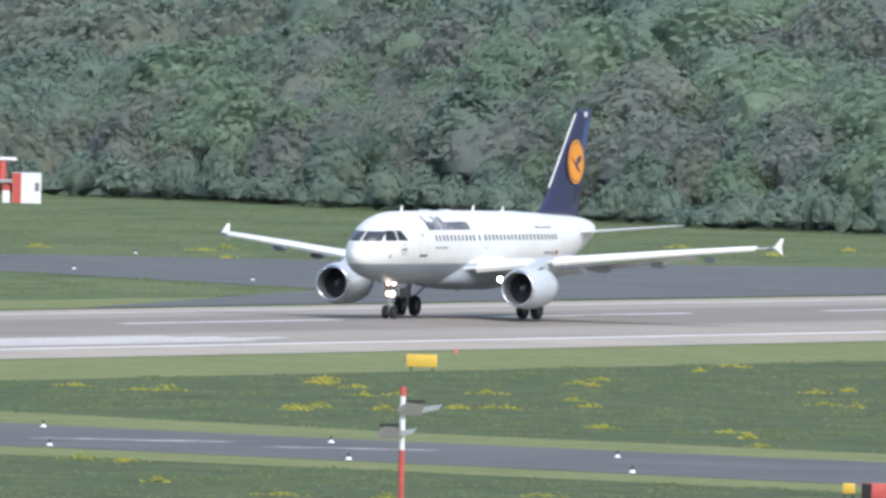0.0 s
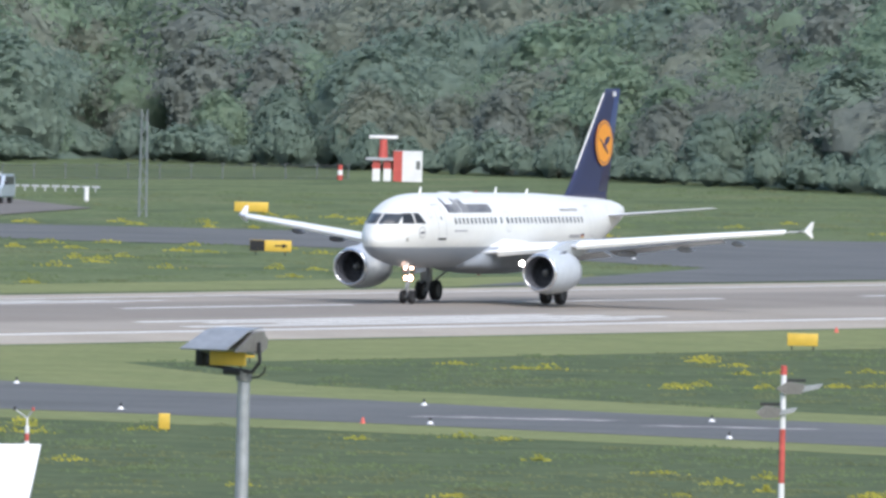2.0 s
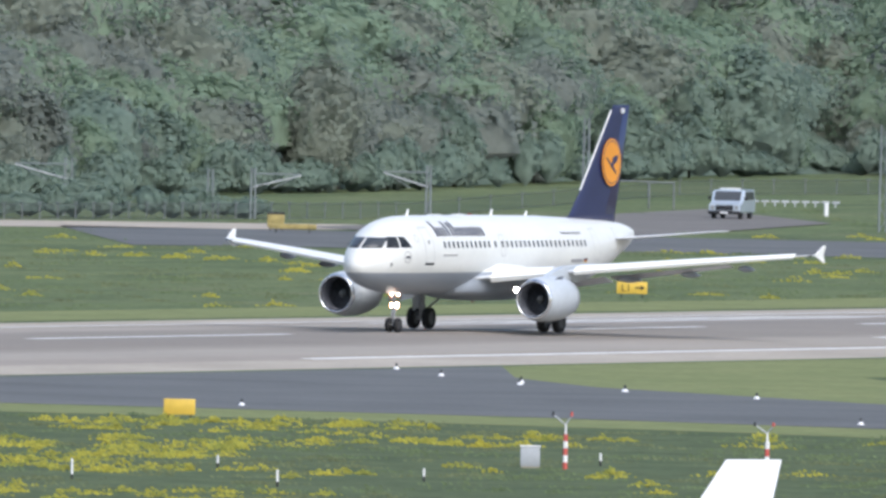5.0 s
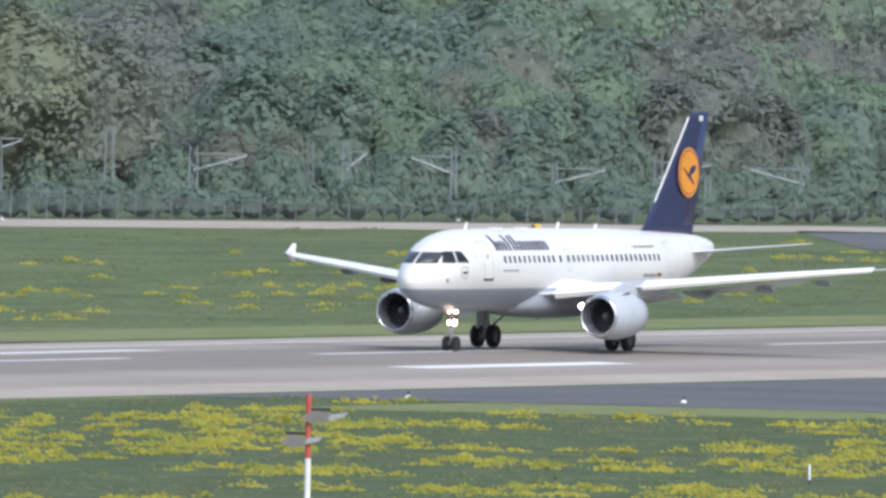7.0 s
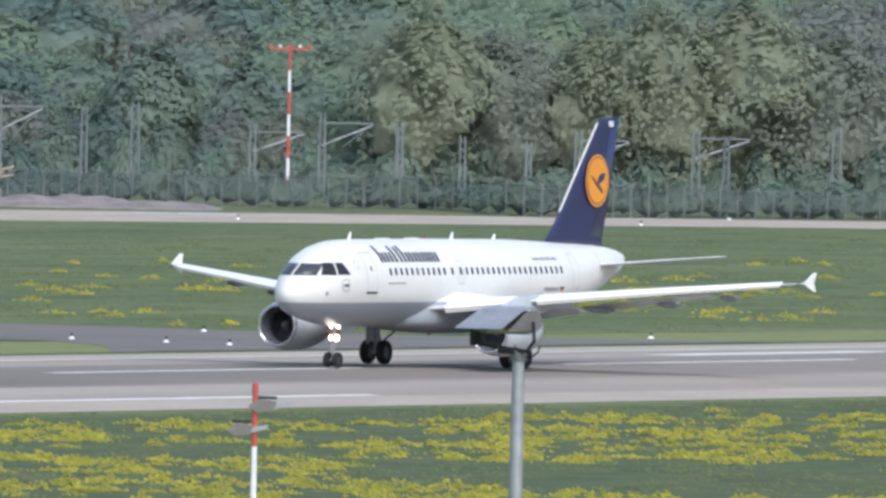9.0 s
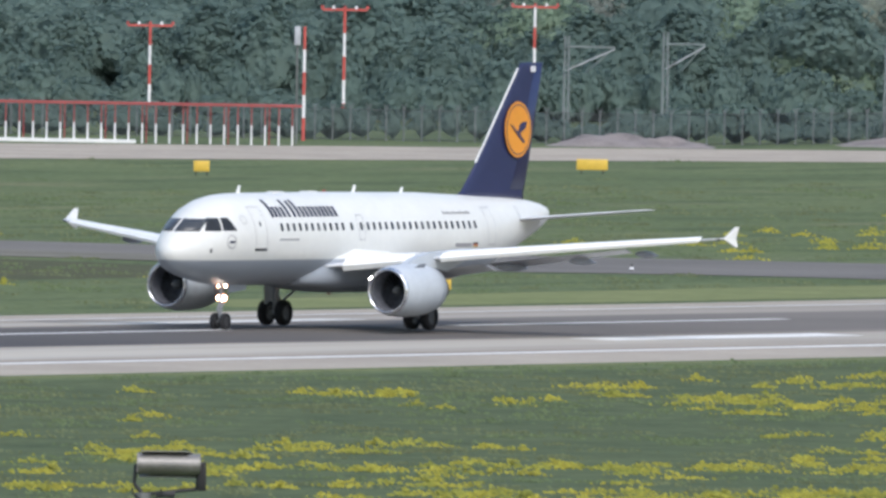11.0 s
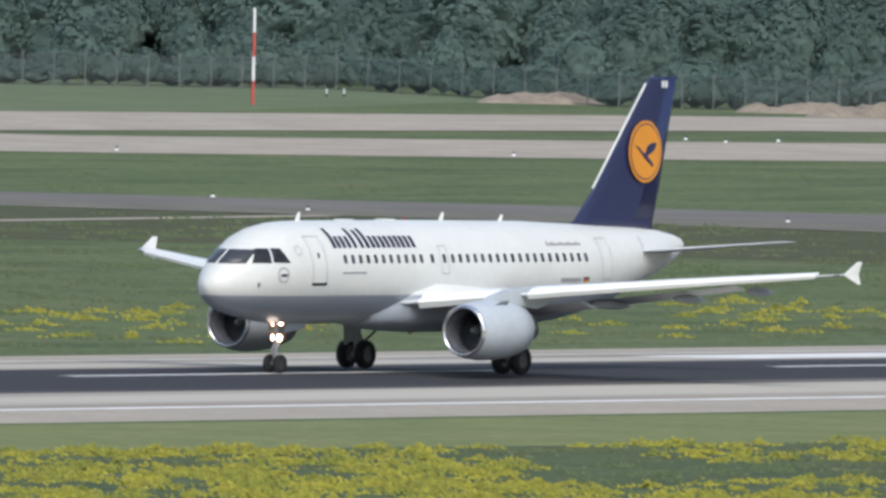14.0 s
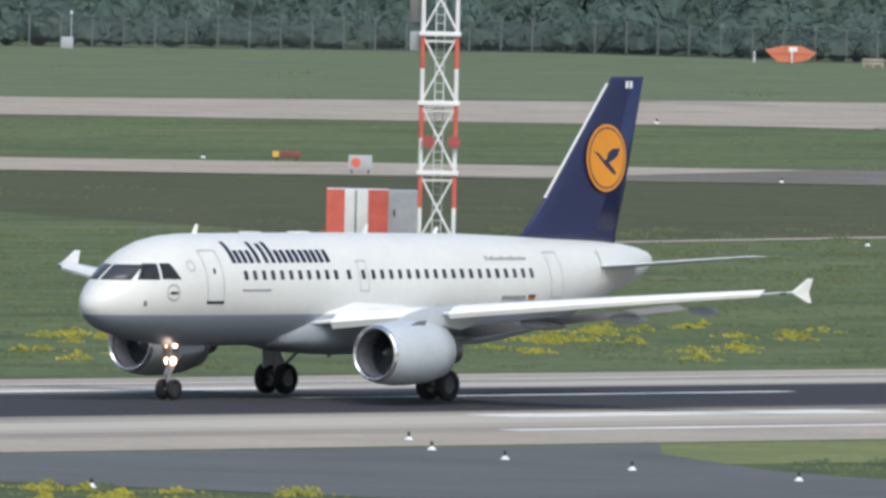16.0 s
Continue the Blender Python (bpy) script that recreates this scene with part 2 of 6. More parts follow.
for x0, x1 in ((853, 1210), (1356, 2300)):
    mark(x0, x1, 663.3, 664.3, "white painted edge line of the runway")
mark(300, 2300, 706.9, 707.7, "white painted edge line of the runway")
for i in range(-8, 20):
    mark(1268 + 50 * i, 1298 + 50 * i, CL - 0.45, CL + 0.45, "worn white centre line dash on the runway")
for s in (-1, 1):
    a, b = sorted((CL + s * 12.0, CL + s * 18.3))
    mark(1034, 1090, a, b, "broad white aiming point bar on the runway")
    for k in range(4):
        mark(1438 + 5 * ((k * 3) % 4), 1496 + 4 * ((k * 2) % 3), a + 1.7 * k, a + 1.7 * k + 0.85, "worn white stripe of a bar on the runway")
    for x in (863, 1158, 1303):
        a, b = sorted((CL + s * 11.8, CL + s * 14.3))
        mark(x, x + 22.5, a, b, "white touchdown zone bar on the runway")

# taxiways and roads on the field
P = G + 0.03
MOWN = material("mown_verge_grass", (0.2, 0.216, 0.095), 1.0, vary=0.18, size=6, fine=0.7, colour2=(0.155, 0.182, 0.075), space="World")
V = G + 0.012
MEADOW = material("near_meadow", (0.066, 0.09, 0.046), 1.0, vary=0.25, size=4.5, fine=0.7, colour2=(0.106, 0.13, 0.063), bump=0.5, space="World")
band("near_meadow", [(600, 400), (1950, 400)], [(600, 640), (1950, 640)], G + 0.005, MEADOW, "dark green unmown meadow before the runway", "grass")
band("mown_verge", [(1180, 480), (1194, 507), (1206, 534), (1214, 558), (1218, 575), (1218, 593), (1214, 610), (1205, 630)], [(1250, 480), (1264, 530), (1277, 560), (1300, 597), (1320, 612), (1345, 630)], V + 0.006, MOWN, "pale mown grass verge along the taxiway", "grass")
band("mown_verge_near", [(700, 630), (828, 628), (940, 618), (978, 611), (994, 619), (1003, 634), (1014, 643), (1212, 643), (1240, 639), (1350, 622), (1600, 622), (1900, 622)], [(700, 644), (1900, 644)], V, MOWN, "pale mown grass verge along the runway", "grass", 160)
band("mown_verge_far", [(1190, 707), (2200, 707)], [(1190, 717), (1250, 721), (1400, 719), (1900, 719), (2200, 719)], V, MOWN, "pale mown grass verge along the pavement", "grass")
band("taxiway_near", [(1205, 507), (1218, 534), (1228, 558), (1233, 575), (1234, 593), (1232, 608), (1229, 623), (1228, 636), (1221, 643.8)],
     [(1238, 500), (1250, 530), (1262, 560), (1281, 597), (1298, 620), (1312, 631), (1337, 643.8)], P, ASPHALT, "dark asphalt taxiway joining the runway", "taxiway")
band("taxiway_exit", [(776, 585), (775, 610), (774, 625), (762, 643.8)], [(800, 585), (810, 613), (815, 623), (826, 636), (836, 643.8)], P, ASPHALT, "dark asphalt taxiway exit beside the runway", "taxiway")
band("taxiway_far", [(1560, 706.8), (1640, 727), (1655, 744), (1671, 763), (1668, 790), (1640, 815)], [(1830, 706.8), (1772, 747), (1742, 772), (1732, 789), (1722, 812), (1700, 850)],
     P, ASPHALT, "dark asphalt taxiway on the far side", "taxiway")
band("vehicle_track", [(1690, 812), (1748, 826), (1790, 838)], [(1720, 842), (1772, 853), (1834, 868)], P + 0.02, OLD_ASPHALT, "narrow grey service road in the grass", "road")
band("taxiway_exit_far", [(1262, 706.8), (1281, 718), (1281, 735), (1274, 744), (1276, 786), (1257, 812), (1256, 844), (1246, 887), (1223, 924), (1187, 957), (1100, 1010)],
     [(1330, 706.8), (1317, 722), (1316, 744), (1310, 764), (1310, 807), (1300, 840), (1293, 870), (1277, 909), (1255, 948), (1213, 978), (1130, 1035)], P, OLD_ASPHALT,
     "grey asphalt taxiway curving away from the runway", "taxiway")
band("second_runway", [(1720, 835), (1708, 839), (1645, 878), (1588, 903), (1512, 931), (1465, 947), (1419, 956), (1372, 979), (1356, 1000), (1352, 1028), (1313, 1058), (1200, 1140)],
     [(1735, 846), (1729, 850), (1672, 892), (1625, 925), (1561, 962), (1516, 979), (1470, 990), (1418, 1010), (1425, 1030), (1420, 1078), (1358, 1094), (1240, 1180)], P, CONCRETE,
     "pale concrete second runway beyond the grass", "runway")
band("perimeter_road", [(1572, 994), (1542, 996), (1506, 1013), (1430, 1018), (1405, 1032), (1400, 1060)], [(1573, 995.5), (1579, 1021), (1550, 1043), (1486, 1058), (1427, 1078), (1405, 1085)], P + 0.02, CONCRETE,
     "pale concrete perimeter road along the fence", "road")
band("field_path", [(1080, 843), (1200, 862), (1250, 868)], [(1080, 845), (1200, 864), (1250, 870)], P, CONCRETE, "narrow pale path through the grass", "path")
ROUGH = material("rough_grass", (0.096, 0.097, 0.056), 1.0, vary=0.2, size=6, fine=0.6, colour2=(0.074, 0.086, 0.047), bump=0.6, space="World")
EXIT_NEAR, EXIT_FAR = ([(1262, 706.8), (1281, 718), (1281, 735), (1274, 744), (1276, 786), (1257, 812), (1256, 844), (1246, 887), (1223, 924), (1187, 957)], [(1330, 706.8), (1317, 722), (1316, 744), (1310, 764), (1310, 807), (1300, 840), (1293, 870), (1277, 909), (1255, 948), (1213, 978)])
DRY = material("dry_edge", (0.2, 0.188, 0.15), 0.95, vary=0.15, size=5, fine=0.5, space="World")
a, b = resampled(EXIT_NEAR, 40), resampled(EXIT_FAR, 40)
band("taxiway_edge_strip", [tuple(p) for p in a[8:]], [tuple(p) for p in (a + 0.4 * (b - a))[8:]], P + 0.008, DRY, "dry grey-green edge strip of the taxiway", "taxiway")
band("rough_grass", [(1085, 849), (1150, 852), (1185, 835), (1192, 800), (1205, 765), (1215, 745)], [(1150, 972), (1187, 955), (1222, 922), (1244, 885), (1254, 844), (1255, 812), (1272, 775), (1262, 745)], V, ROUGH, "rough brownish grass between the pavements", "grass")
band("taxiway_apron", [(1212, 941), (1187, 957), (1100, 1010)], [(1248, 951), (1229, 967), (1213, 978), (1130, 1035)], P + 0.02, CONCRETE, "pale concrete length of taxiway", "taxiway")
WORN = material("worn_paint", (0.6, 0.56, 0.53), 0.8, vary=0.3, size=1.5, fine=0.3, colour2=(0.12, 0.12, 0.125), space="World")
band("taxiway_marking", [(1243, 566), (1247, 558)], [(1246, 566), (1250, 558)], P + 0.01, WORN, "worn pale paint on the dark taxiway", "taxiway marking", 12)
band("taxiway_marking", [(1240, 553), (1243, 546)], [(1242.5, 553), (1245.5, 546)], P + 0.012, WORN, "worn pale paint on the dark taxiway", "taxiway marking", 12)


FAR_MEADOW = material("far_meadow", (0.15, 0.18, 0.1), 1.0, vary=0.15, size=9, fine=0.9, colour2=(0.12, 0.15, 0.083), space="World")
band("far_meadow_verge", [(1432, 1034), (1426, 1080), (1362, 1097), (1245, 1184)], [(1580, 1082), (1604, 1122), (1590, 1164), (1555, 1212), (1515, 1230), (1400, 1300)], V, FAR_MEADOW, "paler green meadow before the perimeter fence", "grass")
for m in (ASPHALT, OLD_ASPHALT, RUNWAY, SHOULDER, CONCRETE, MARK, WORN, DRY, MOWN, ROUGH, FAR_MEADOW, MEADOW):
    m.node_tree.nodes["Principled BSDF"].inputs["Specular IOR Level"].default_value = 0.12


# ---- airliner: x runs aft from the nose, its left side is -y, the wheels stand on z = 0 ----
HULL = [(0.2, 3.48, 0.03, 0.03), (0.257, 3.482, 0.24, 0.24), (0.409, 3.496, 0.46, 0.45), (0.723, 3.525, 0.76, 0.73), (1.15, 3.587, 1.03, 1.0), (1.72, 3.693, 1.29, 1.27), (2.29, 3.809, 1.49, 1.5), (2.955, 3.927, 1.66, 1.73), (3.715, 3.99, 1.8, 1.9), (4.6, 4.02, 1.9, 2.01), (5.6, 4.03, 1.96, 2.06), (6.6, 4.03, 1.975, 2.07), (14.0, 4.03, 1.975, 2.07), (22.0, 3.96, 1.975, 2.07), (23.2, 3.948, 1.965, 2.04), (24.5, 3.993, 1.91, 1.95), (26.0, 4.09, 1.78, 1.8), (27.5, 4.218, 1.58, 1.61), (29.0, 4.4, 1.33, 1.38), (30.5, 4.6, 1.03, 1.12), (32.0, 4.79, 0.7, 0.82), (33.0, 4.9, 0.46, 0.56), (33.6, 4.97, 0.28, 0.34), (33.84, 5.0, 0.14, 0.18)]


def hull_at(x):
    for a, b in zip(HULL, HULL[1:]):
        if a[0] <= x <= b[0]:
            u = (x - a[0]) / (b[0] - a[0])
            return [p + (q - p) * u for p, q in zip(a, b)]
    return HULL[-1]


def skin(x, z, off=0.0, side=-1):
    """The place on the hull's side at x and height z, off metres proud of it."""
    _, c, w, h = hull_at(x)
    s = max(-1, min(1, (z - c) / h))
    return Vector((x, side * (w * math.sqrt(1 - s * s) + off), z + off * s))


def patch(bm, x0, x1, z0, z1, off=0.012, nx=2, nz=3, slant=0.0, side=-1):
    """A panel that hugs the hull's side, with its rim turned in."""
    g = [[skin(x0 + (x1 - x0) * i / nx + slant * j / nz, z0 + (z1 - z0) * j / nz, off, side) for i in range(nx + 1)] for j in range(nz + 1)]
    v = [[bm.verts.new(p) for p in row] for row in g]
    for j in range(nz):
        for i in range(nx):
            f = bm.faces.new((v[j][i], v[j][i + 1], v[j + 1][i + 1], v[j + 1][i]))
            f.smooth = True
    bmesh.ops.solidify(bm, geom=list(bm.faces), thickness=0.02)
    bmesh.ops.recalc_face_normals(bm, faces=bm.faces)
    return bm


def wing_section(x, y, z, chord, thick, n=9):
    """An aerofoil in a plane across the span: nose round, tail thin."""
    up, low = [], []
    for i in range(n):
        u = (1 - math.cos(math.pi * i / (n - 1))) / 2
        t = thick * chord * 2.6 * (0.2969 * math.sqrt(u) - 0.126 * u - 0.3516 * u * u + 0.2843 * u ** 3 - 0.1015 * u ** 4) * 2
        up.append((x + u * chord, y, z + t * 0.55))
        low.append((x + u * chord, y, z - t * 0.45))
    return up + low[-2:0:-1]


def lifting(stations, close=True):
    bm = bmesh.new()
    loft(bm, [wing_section(*s) for s in stations], close)
    return bm


def disc_ring(x, y, z, r, n=28, squash=1.0):
    return [(x, y + r * math.cos(2 * math.pi * i / n), z + r * squash * math.sin(2 * math.pi * i / n)) for i in range(n)]


def wheel(parent, name, x, y, z, r, w, tyre, rim):
    top = new(name)
    top.parent, top.location = parent, (x, y, z)
    bm = bmesh.new()
    prof = [(0.62, 0.5), (0.8, 0.5), (0.95, 0.42), (1.0, 0.22), (1.0, -0.22), (0.95, -0.42), (0.8, -0.5), (0.62, -0.5)]
    loft(bm, [[(r * a * math.cos(2 * math.pi * i / 24), w * b, r * a * math.sin(2 * math.pi * i / 24)) for i in range(24)] for a, b in prof], close=False)
    part("tyre", bm, tyre, top, "black rubber tyre")
    bm = bmesh.new()
    loft(bm, [[(r * a * math.cos(2 * math.pi * i / 24), w * b, r * a * math.sin(2 * math.pi * i / 24)) for i in range(24)] for a, b in ((0.1, 0.42), (0.45, 0.3), (0.64, 0.44), (0.64, -0.44), (0.45, -0.3), (0.1, -0.42))])
    part("rim", bm, rim, top, "metal wheel rim")
    return top


TYRE = material("tyre_rubber", (0.018, 0.018, 0.02), 0.8, vary=0.2, size=0.3)
RIM = material("wheel_rim", (0.1, 0.1, 0.105), 0.4, 0.6, vary=0.1, size=0.2)
STRUT = material("gear_strut", (0.45, 0.46, 0.47), 0.45, 0.3, vary=0.15, size=0.4)
LIP = material("polished_lip", (0.75, 0.76, 0.78), 0.22, 0.9, vary=0.05, size=0.5)
NACELLE = material("nacelle_grey", (0.5, 0.54, 0.57), 0.42, vary=0.05, size=1.2, fine=0.2)
INLET = material("inlet_liner", (0.15, 0.16, 0.185), 0.6, vary=0.2, size=0.4)
FAN = material("fan_blades", (0.15, 0.165, 0.19), 0.5, 0.3, vary=0.3, size=0.15)
EXHAUST = material("exhaust_metal", (0.2, 0.19, 0.18), 0.4, 0.8, vary=0.25, size=0.5)
WING_TOP = material("wing_grey", (0.66, 0.68, 0.7), 0.45, vary=0.06, size=1.5, fine=0.3)
SLAT = material("slat_white", (0.84, 0.845, 0.8), 0.35, vary=0.04, size=1.0)
GLASS = material("cockpit_glass", (0.06, 0.066, 0.072), 0.3, vary=0.1, size=0.5)
PANE = material("cabin_pane", (0.11, 0.125, 0.15), 0.3, vary=0.3, size=0.5)
SEAM = material("panel_seam", (0.45, 0.45, 0.46), 0.6, vary=0.1, size=0.5)
NAVY = material("navy_paint", (0.023, 0.029, 0.088), 0.32, vary=0.06, size=2.0, fine=0.2)
DISC = material("disc_amber", (0.75, 0.3, 0.025), 0.45, vary=0.05, size=1.0)
LAMP_WHITE = glow("landing_light_glow", (1.0, 0.9, 0.75), 28)
GLARE_AMBER = glow("lens_glare_warm", (1.0, 0.45, 0.22), 6)
# underside shade put into the fairings' grey; also the strake's own dark grey
SHADE_AND_STRAKE_GREY = material("shade_and_strake_grey", (0.24, 0.26, 0.29), 0.5, vary=0.08, size=1.0, fine=0.2)
BEACON = glow("beacon_red", (0.25, 0.04, 0.03), 0.05)


def build_airliner(name, label, body, fin_paint, decorated):
    top = thing(name, label, "airplane")
    # hull
    bm = bmesh.new()
    fine = []
    for a, b in zip(HULL, HULL[1:]):
        k = max(1, int((b[0] - a[0]) / 1.2))
        fine += [[p + (q - p) * i / k for p, q in zip(a, b)] for i in range(k)]
    fine.append(HULL[-1])
    loft(bm, [[(x, w * math.cos(2 * math.pi * i / 40), c + h * math.sin(2 * math.pi * i / 40)) for i in range(40)] for x, c, w, h in fine])
    part("fuselage", bm, body, top, "white upper hull over a grey belly" if decorated else "")
    # belly fairing
    bm = bmesh.new()
    rings = []
    for x, w, zb, zt in ((10.2, 1.1, 2.0, 2.5), (11.1, 1.6, 1.86, 2.95), (12.2, 2.02, 1.7, 3.55), (13.6, 2.17, 1.6, 3.92), (16.5, 2.17, 1.6, 3.75), (18.5, 2.05, 1.7, 3.3), (20.0, 1.75, 1.88, 2.9), (21.2, 1.2, 2.05, 2.7)):
        c, h = (zb + zt) / 2, (zt - zb) / 2
        rings.append([(x, math.copysign(abs(math.cos(a)) ** 0.6, math.cos(a)) * w, c + math.copysign(abs(math.sin(a)) ** 0.6, math.sin(a)) * h) for a in (2 * math.pi * i / 28 for i in range(28))])
    loft(bm, rings)
    part("belly_fairing", bm, body, top)
    # wings
    for s in (-1, 1):
        st = [(11.0, s * 1.2, 2.74, 7.0, 0.105), (11.6, s * 2.0, 2.85, 6.3, 0.1), (14.0, s * 6.4, 3.32, 3.95, 0.1), (17.0, s * 12.0, 3.9, 2.62, 0.095), (19.6, s * 16.85, 4.35, 1.55, 0.09), (19.85, s * 17.2, 4.39, 1.35, 0.08)]
        wing = part("wing", lifting(st), WING_TOP, top, "pale grey swept wing")
        # slats: a bright leading edge in two runs, split by the engine pylon
        for a, b in ((2.5, 5.2), (6.3, 16.4)):
            rows = []
            for i in range(5):
                y = a + (b - a) * i / 4
                for p, q in zip(st, st[1:]):
                    if abs(p[1]) <= y <= abs(q[1]):
                        u = (y - abs(p[1])) / (abs(q[1]) - abs(p[1]))
                        x, z, c, t = (p[k] + (q[k] - p[k]) * u for k in (0, 2, 3, 4))
                        break
                d = 0.09 * c + 0.06
                rows.append([(x - 0.25 * d - 0.1, s * y, z - 0.4 * d - 0.03), (x - 0.45 * d - 0.12, s * y, z - 0.05 * d), (x + 0.1 * d - 0.06, s * y, z + 0.5 * d), (x + d, s * y, z + 0.72 * d), (x + d, s * y, z + 0.62 * d), (x + 0.25 * d, s * y, z + 0.1 * d)])
            part("slat", smoothed(loft(bmesh.new(), rows), 18), SLAT, wing, "white extended leading edge slat")
        # flaps, drooped for take-off
        for (xa, ya, za, ca), (xb, yb, zb, cb) in (((17.55, 2.4, 2.5, 1.5), (17.6, 6.2, 2.98, 1.2)), ((17.65, 6.5, 3.02, 1.15), (19.2, 12.6, 3.8, 0.75))):
            bm = lifting([(xa, s * ya, za, ca, 0.1), (xb, s * yb, zb, cb, 0.1)])
            for v in bm.verts:
                u = (v.co.x - (xa + (xb - xa) * (abs(v.co.y) - ya) / (yb - ya)))
                v.co.z -= 0.24 * max(0, u)
            part("flap", bm, WING_TOP, wing)
        # flap track fairings
        for x, y, z, ln in ((16.3, 3.4, 2.35, 2.6), (16.3, 7.6, 2.92, 3.0), (17.7, 10.6, 3.25, 2.5), (18.8, 13.4, 3.62, 2.1)):
            bm = bmesh.new()
            loft(bm, [[(x + ln * u, s * y + r * 0.5 * math.cos(2 * math.pi * i / 12), z - 0.1 * u + r * math.sin(2 * math.pi * i / 12)) for i in range(12)] for u, r in ((0, 0.02), (0.12, 0.12), (0.4, 0.18), (0.7, 0.15), (1, 0.02))])
            # darker than the wing: shade under it is put into this colour
            part("flap_track_fairing", bm, SHADE_AND_STRAKE_GREY, wing)
        # fence at the tip, up and down
        bm = bmesh.new()
        prism(bm, [(20.1, 0.0), (21.05, 0.52), (21.3, 0.52), (21.12, 0.02), (21.24, -0.38), (21.08, -0.38), (20.3, -0.08)], 0.07, lambda u, v, w: Vector((u, s * (17.18 + w + 0.1 * abs(v)), 4.37 + v)))
        part("wingtip_fence", bm, SLAT, wing, "white arrow-shaped wingtip fence")
        part("navigation_light", tubed((19.75, s * 16.95, 4.33), (19.9, s * 17.15, 4.37), 0.05, 0.05, 8), GLASS, wing)
        # engine
        eng = new("engine")
        eng.parent, eng.location = top, (9.95, s * 5.75, 1.84)
        bm = bmesh.new()
        loft(bm, [disc_ring(x, 0, z, r) for x, r, z in ((0.16, 1.05, 0), (0.5, 1.13, 0), (1.1, 1.19, 0), (2.0, 1.2, 0.02), (2.9, 1.13, 0.03), (3.7, 0.97, 0.05), (3.72, 0.9, 0.05), (3.0, 0.86, 0.04))], close=False)
        part("cowling", bm, NACELLE, eng, "pale grey engine cowling")
        part("strake", prism(bmesh.new(), [(1.35, 1.15), (2.25, 1.15), (2.25, 1.4), (1.75, 1.36)], 0.03, lambda u, v, w: Vector((u, -0.5 * v + 0.866 * w, 0.866 * v + 0.5 * w))), SHADE_AND_STRAKE_GREY, eng, "small dark strake on the cowling")
        bm = bmesh.new()
        loft(bm, [disc_ring(x, 0, 0, r) for x, r in ((0.17, 1.052), (0.06, 1.02), (0.0, 0.965), (0.03, 0.92), (0.14, 0.885), (0.25, 0.875))], close=False)
        part("inlet_lip", bm, LIP, eng, "polished bare metal inlet lip")
        bm = bmesh.new()
        loft(bm, [disc_ring(x, 0, 0, r) for x, r in ((0.25, 0.875), (0.6, 0.87), (1.15, 0.88))], close=False)
        part("inlet_liner", bm, INLET, eng)
        for i in range(24):
            bm = bmesh.new()
            q = Matrix.Rotation(2 * math.pi * i / 24, 3, "X")
            vs = [bm.verts.new(Vector((1.0, 0, 0)) + q @ Vector(p)) for p in ((0, -0.05, 0.2), (0.08, 0.05, 0.2), (0.16, 0.13, 0.87), (-0.02, -0.1, 0.87))]
            bm.faces.new(vs)
            bmesh.ops.solidify(bm, geom=list(bm.faces), thickness=0.012)
            part("fan_blade", bm, FAN, eng)
        bm = bmesh.new()
        loft(bm, [disc_ring(x, 0, 0, r) for x, r in ((1.14, 0.87), (1.15, 0.02))], close=False)
        part("fan_backing", bm, BLACK, eng)
        bm = bmesh.new()
        loft(bm, [disc_ring(x, 0, 0, r, 20) for x, r in ((0.55, 0.01), (0.65, 0.08), (0.85, 0.18), (1.0, 0.24))])
        part("spinner", bm, DULL_STEEL, eng)
        bm = bmesh.new()
        loft(bm, [disc_ring(x, 0, 0.05, r, 24) for x, r in ((2.8, 0.75), (3.8, 0.68), (4.5, 0.5), (4.75, 0.46), (4.7, 0.3))], close=False)
        part("core_nozzle", bm, EXHAUST, eng, "dark metal exhaust nozzle")
        bm = bmesh.new()
        loft(bm, [disc_ring(x, 0, 0.05, r, 16) for x, r in ((4.5, 0.3), (4.9, 0.2), (5.3, 0.02))])
        part("exhaust_cone", bm, EXHAUST, eng)
        bm = bmesh.new()
        prism(bm, [(0.9, 1.12), (2.2, 1.42), (3.4, 1.55), (7.3, 1.3), (6.6, 0.85), (5.0, 0.55), (3.4, 0.9)], 0.34, lambda u, v, w: Vector((u, w - 0.17, v - 0.2 + 0.1 * u)))
        part("pylon", smoothed(bm, 30), NACELLE, eng)
        part("chine", prism(bmesh.new(), [(1.3, 0), (2.4, 0), (2.4, 0.25), (1.9, 0.22)], 0.03, lambda u, v, w: Vector((u, -s * (0.86 + v * 0.75) + w, 0.82 + v * 0.6))), NACELLE, eng)
        # tailplane
        part("tailplane", lifting([(28.7, s * 0.5, 4.72, 3.5, 0.1), (29.2, s * 1.1, 4.8, 3.1, 0.1), (31.7, s * 6.15, 5.3, 1.35, 0.1), (31.85, s * 6.25, 5.31, 1.15, 0.06)]), WING_TOP, top, "pale grey tailplane")
        # main gear
        gear = new("main_landing_gear")
        gear.parent, gear.location = top, (16.3, s * 3.8, 0)
        bm = tubed((0, 0, 0.5), (0, -s * 0.1, 2.7), 0.13, 0.16, 12)
        tube(bm, (0.12, -s * 0.05, 0.9), (0.0, -s * 1.5, 2.0), 0.06, 0.06, 8)
        tube(bm, (0.0, -0.5, 0.57), (0.0, 0.5, 0.57), 0.1, 0.1, 10)
        tube(bm, (0.15, 0, 0.75), (0.42, 0, 1.15), 0.05, 0.05, 8)
        tube(bm, (0.42, 0, 1.15), (0.12, 0, 1.6), 0.05, 0.05, 8)
        part("strut", bm, STRUT, gear)
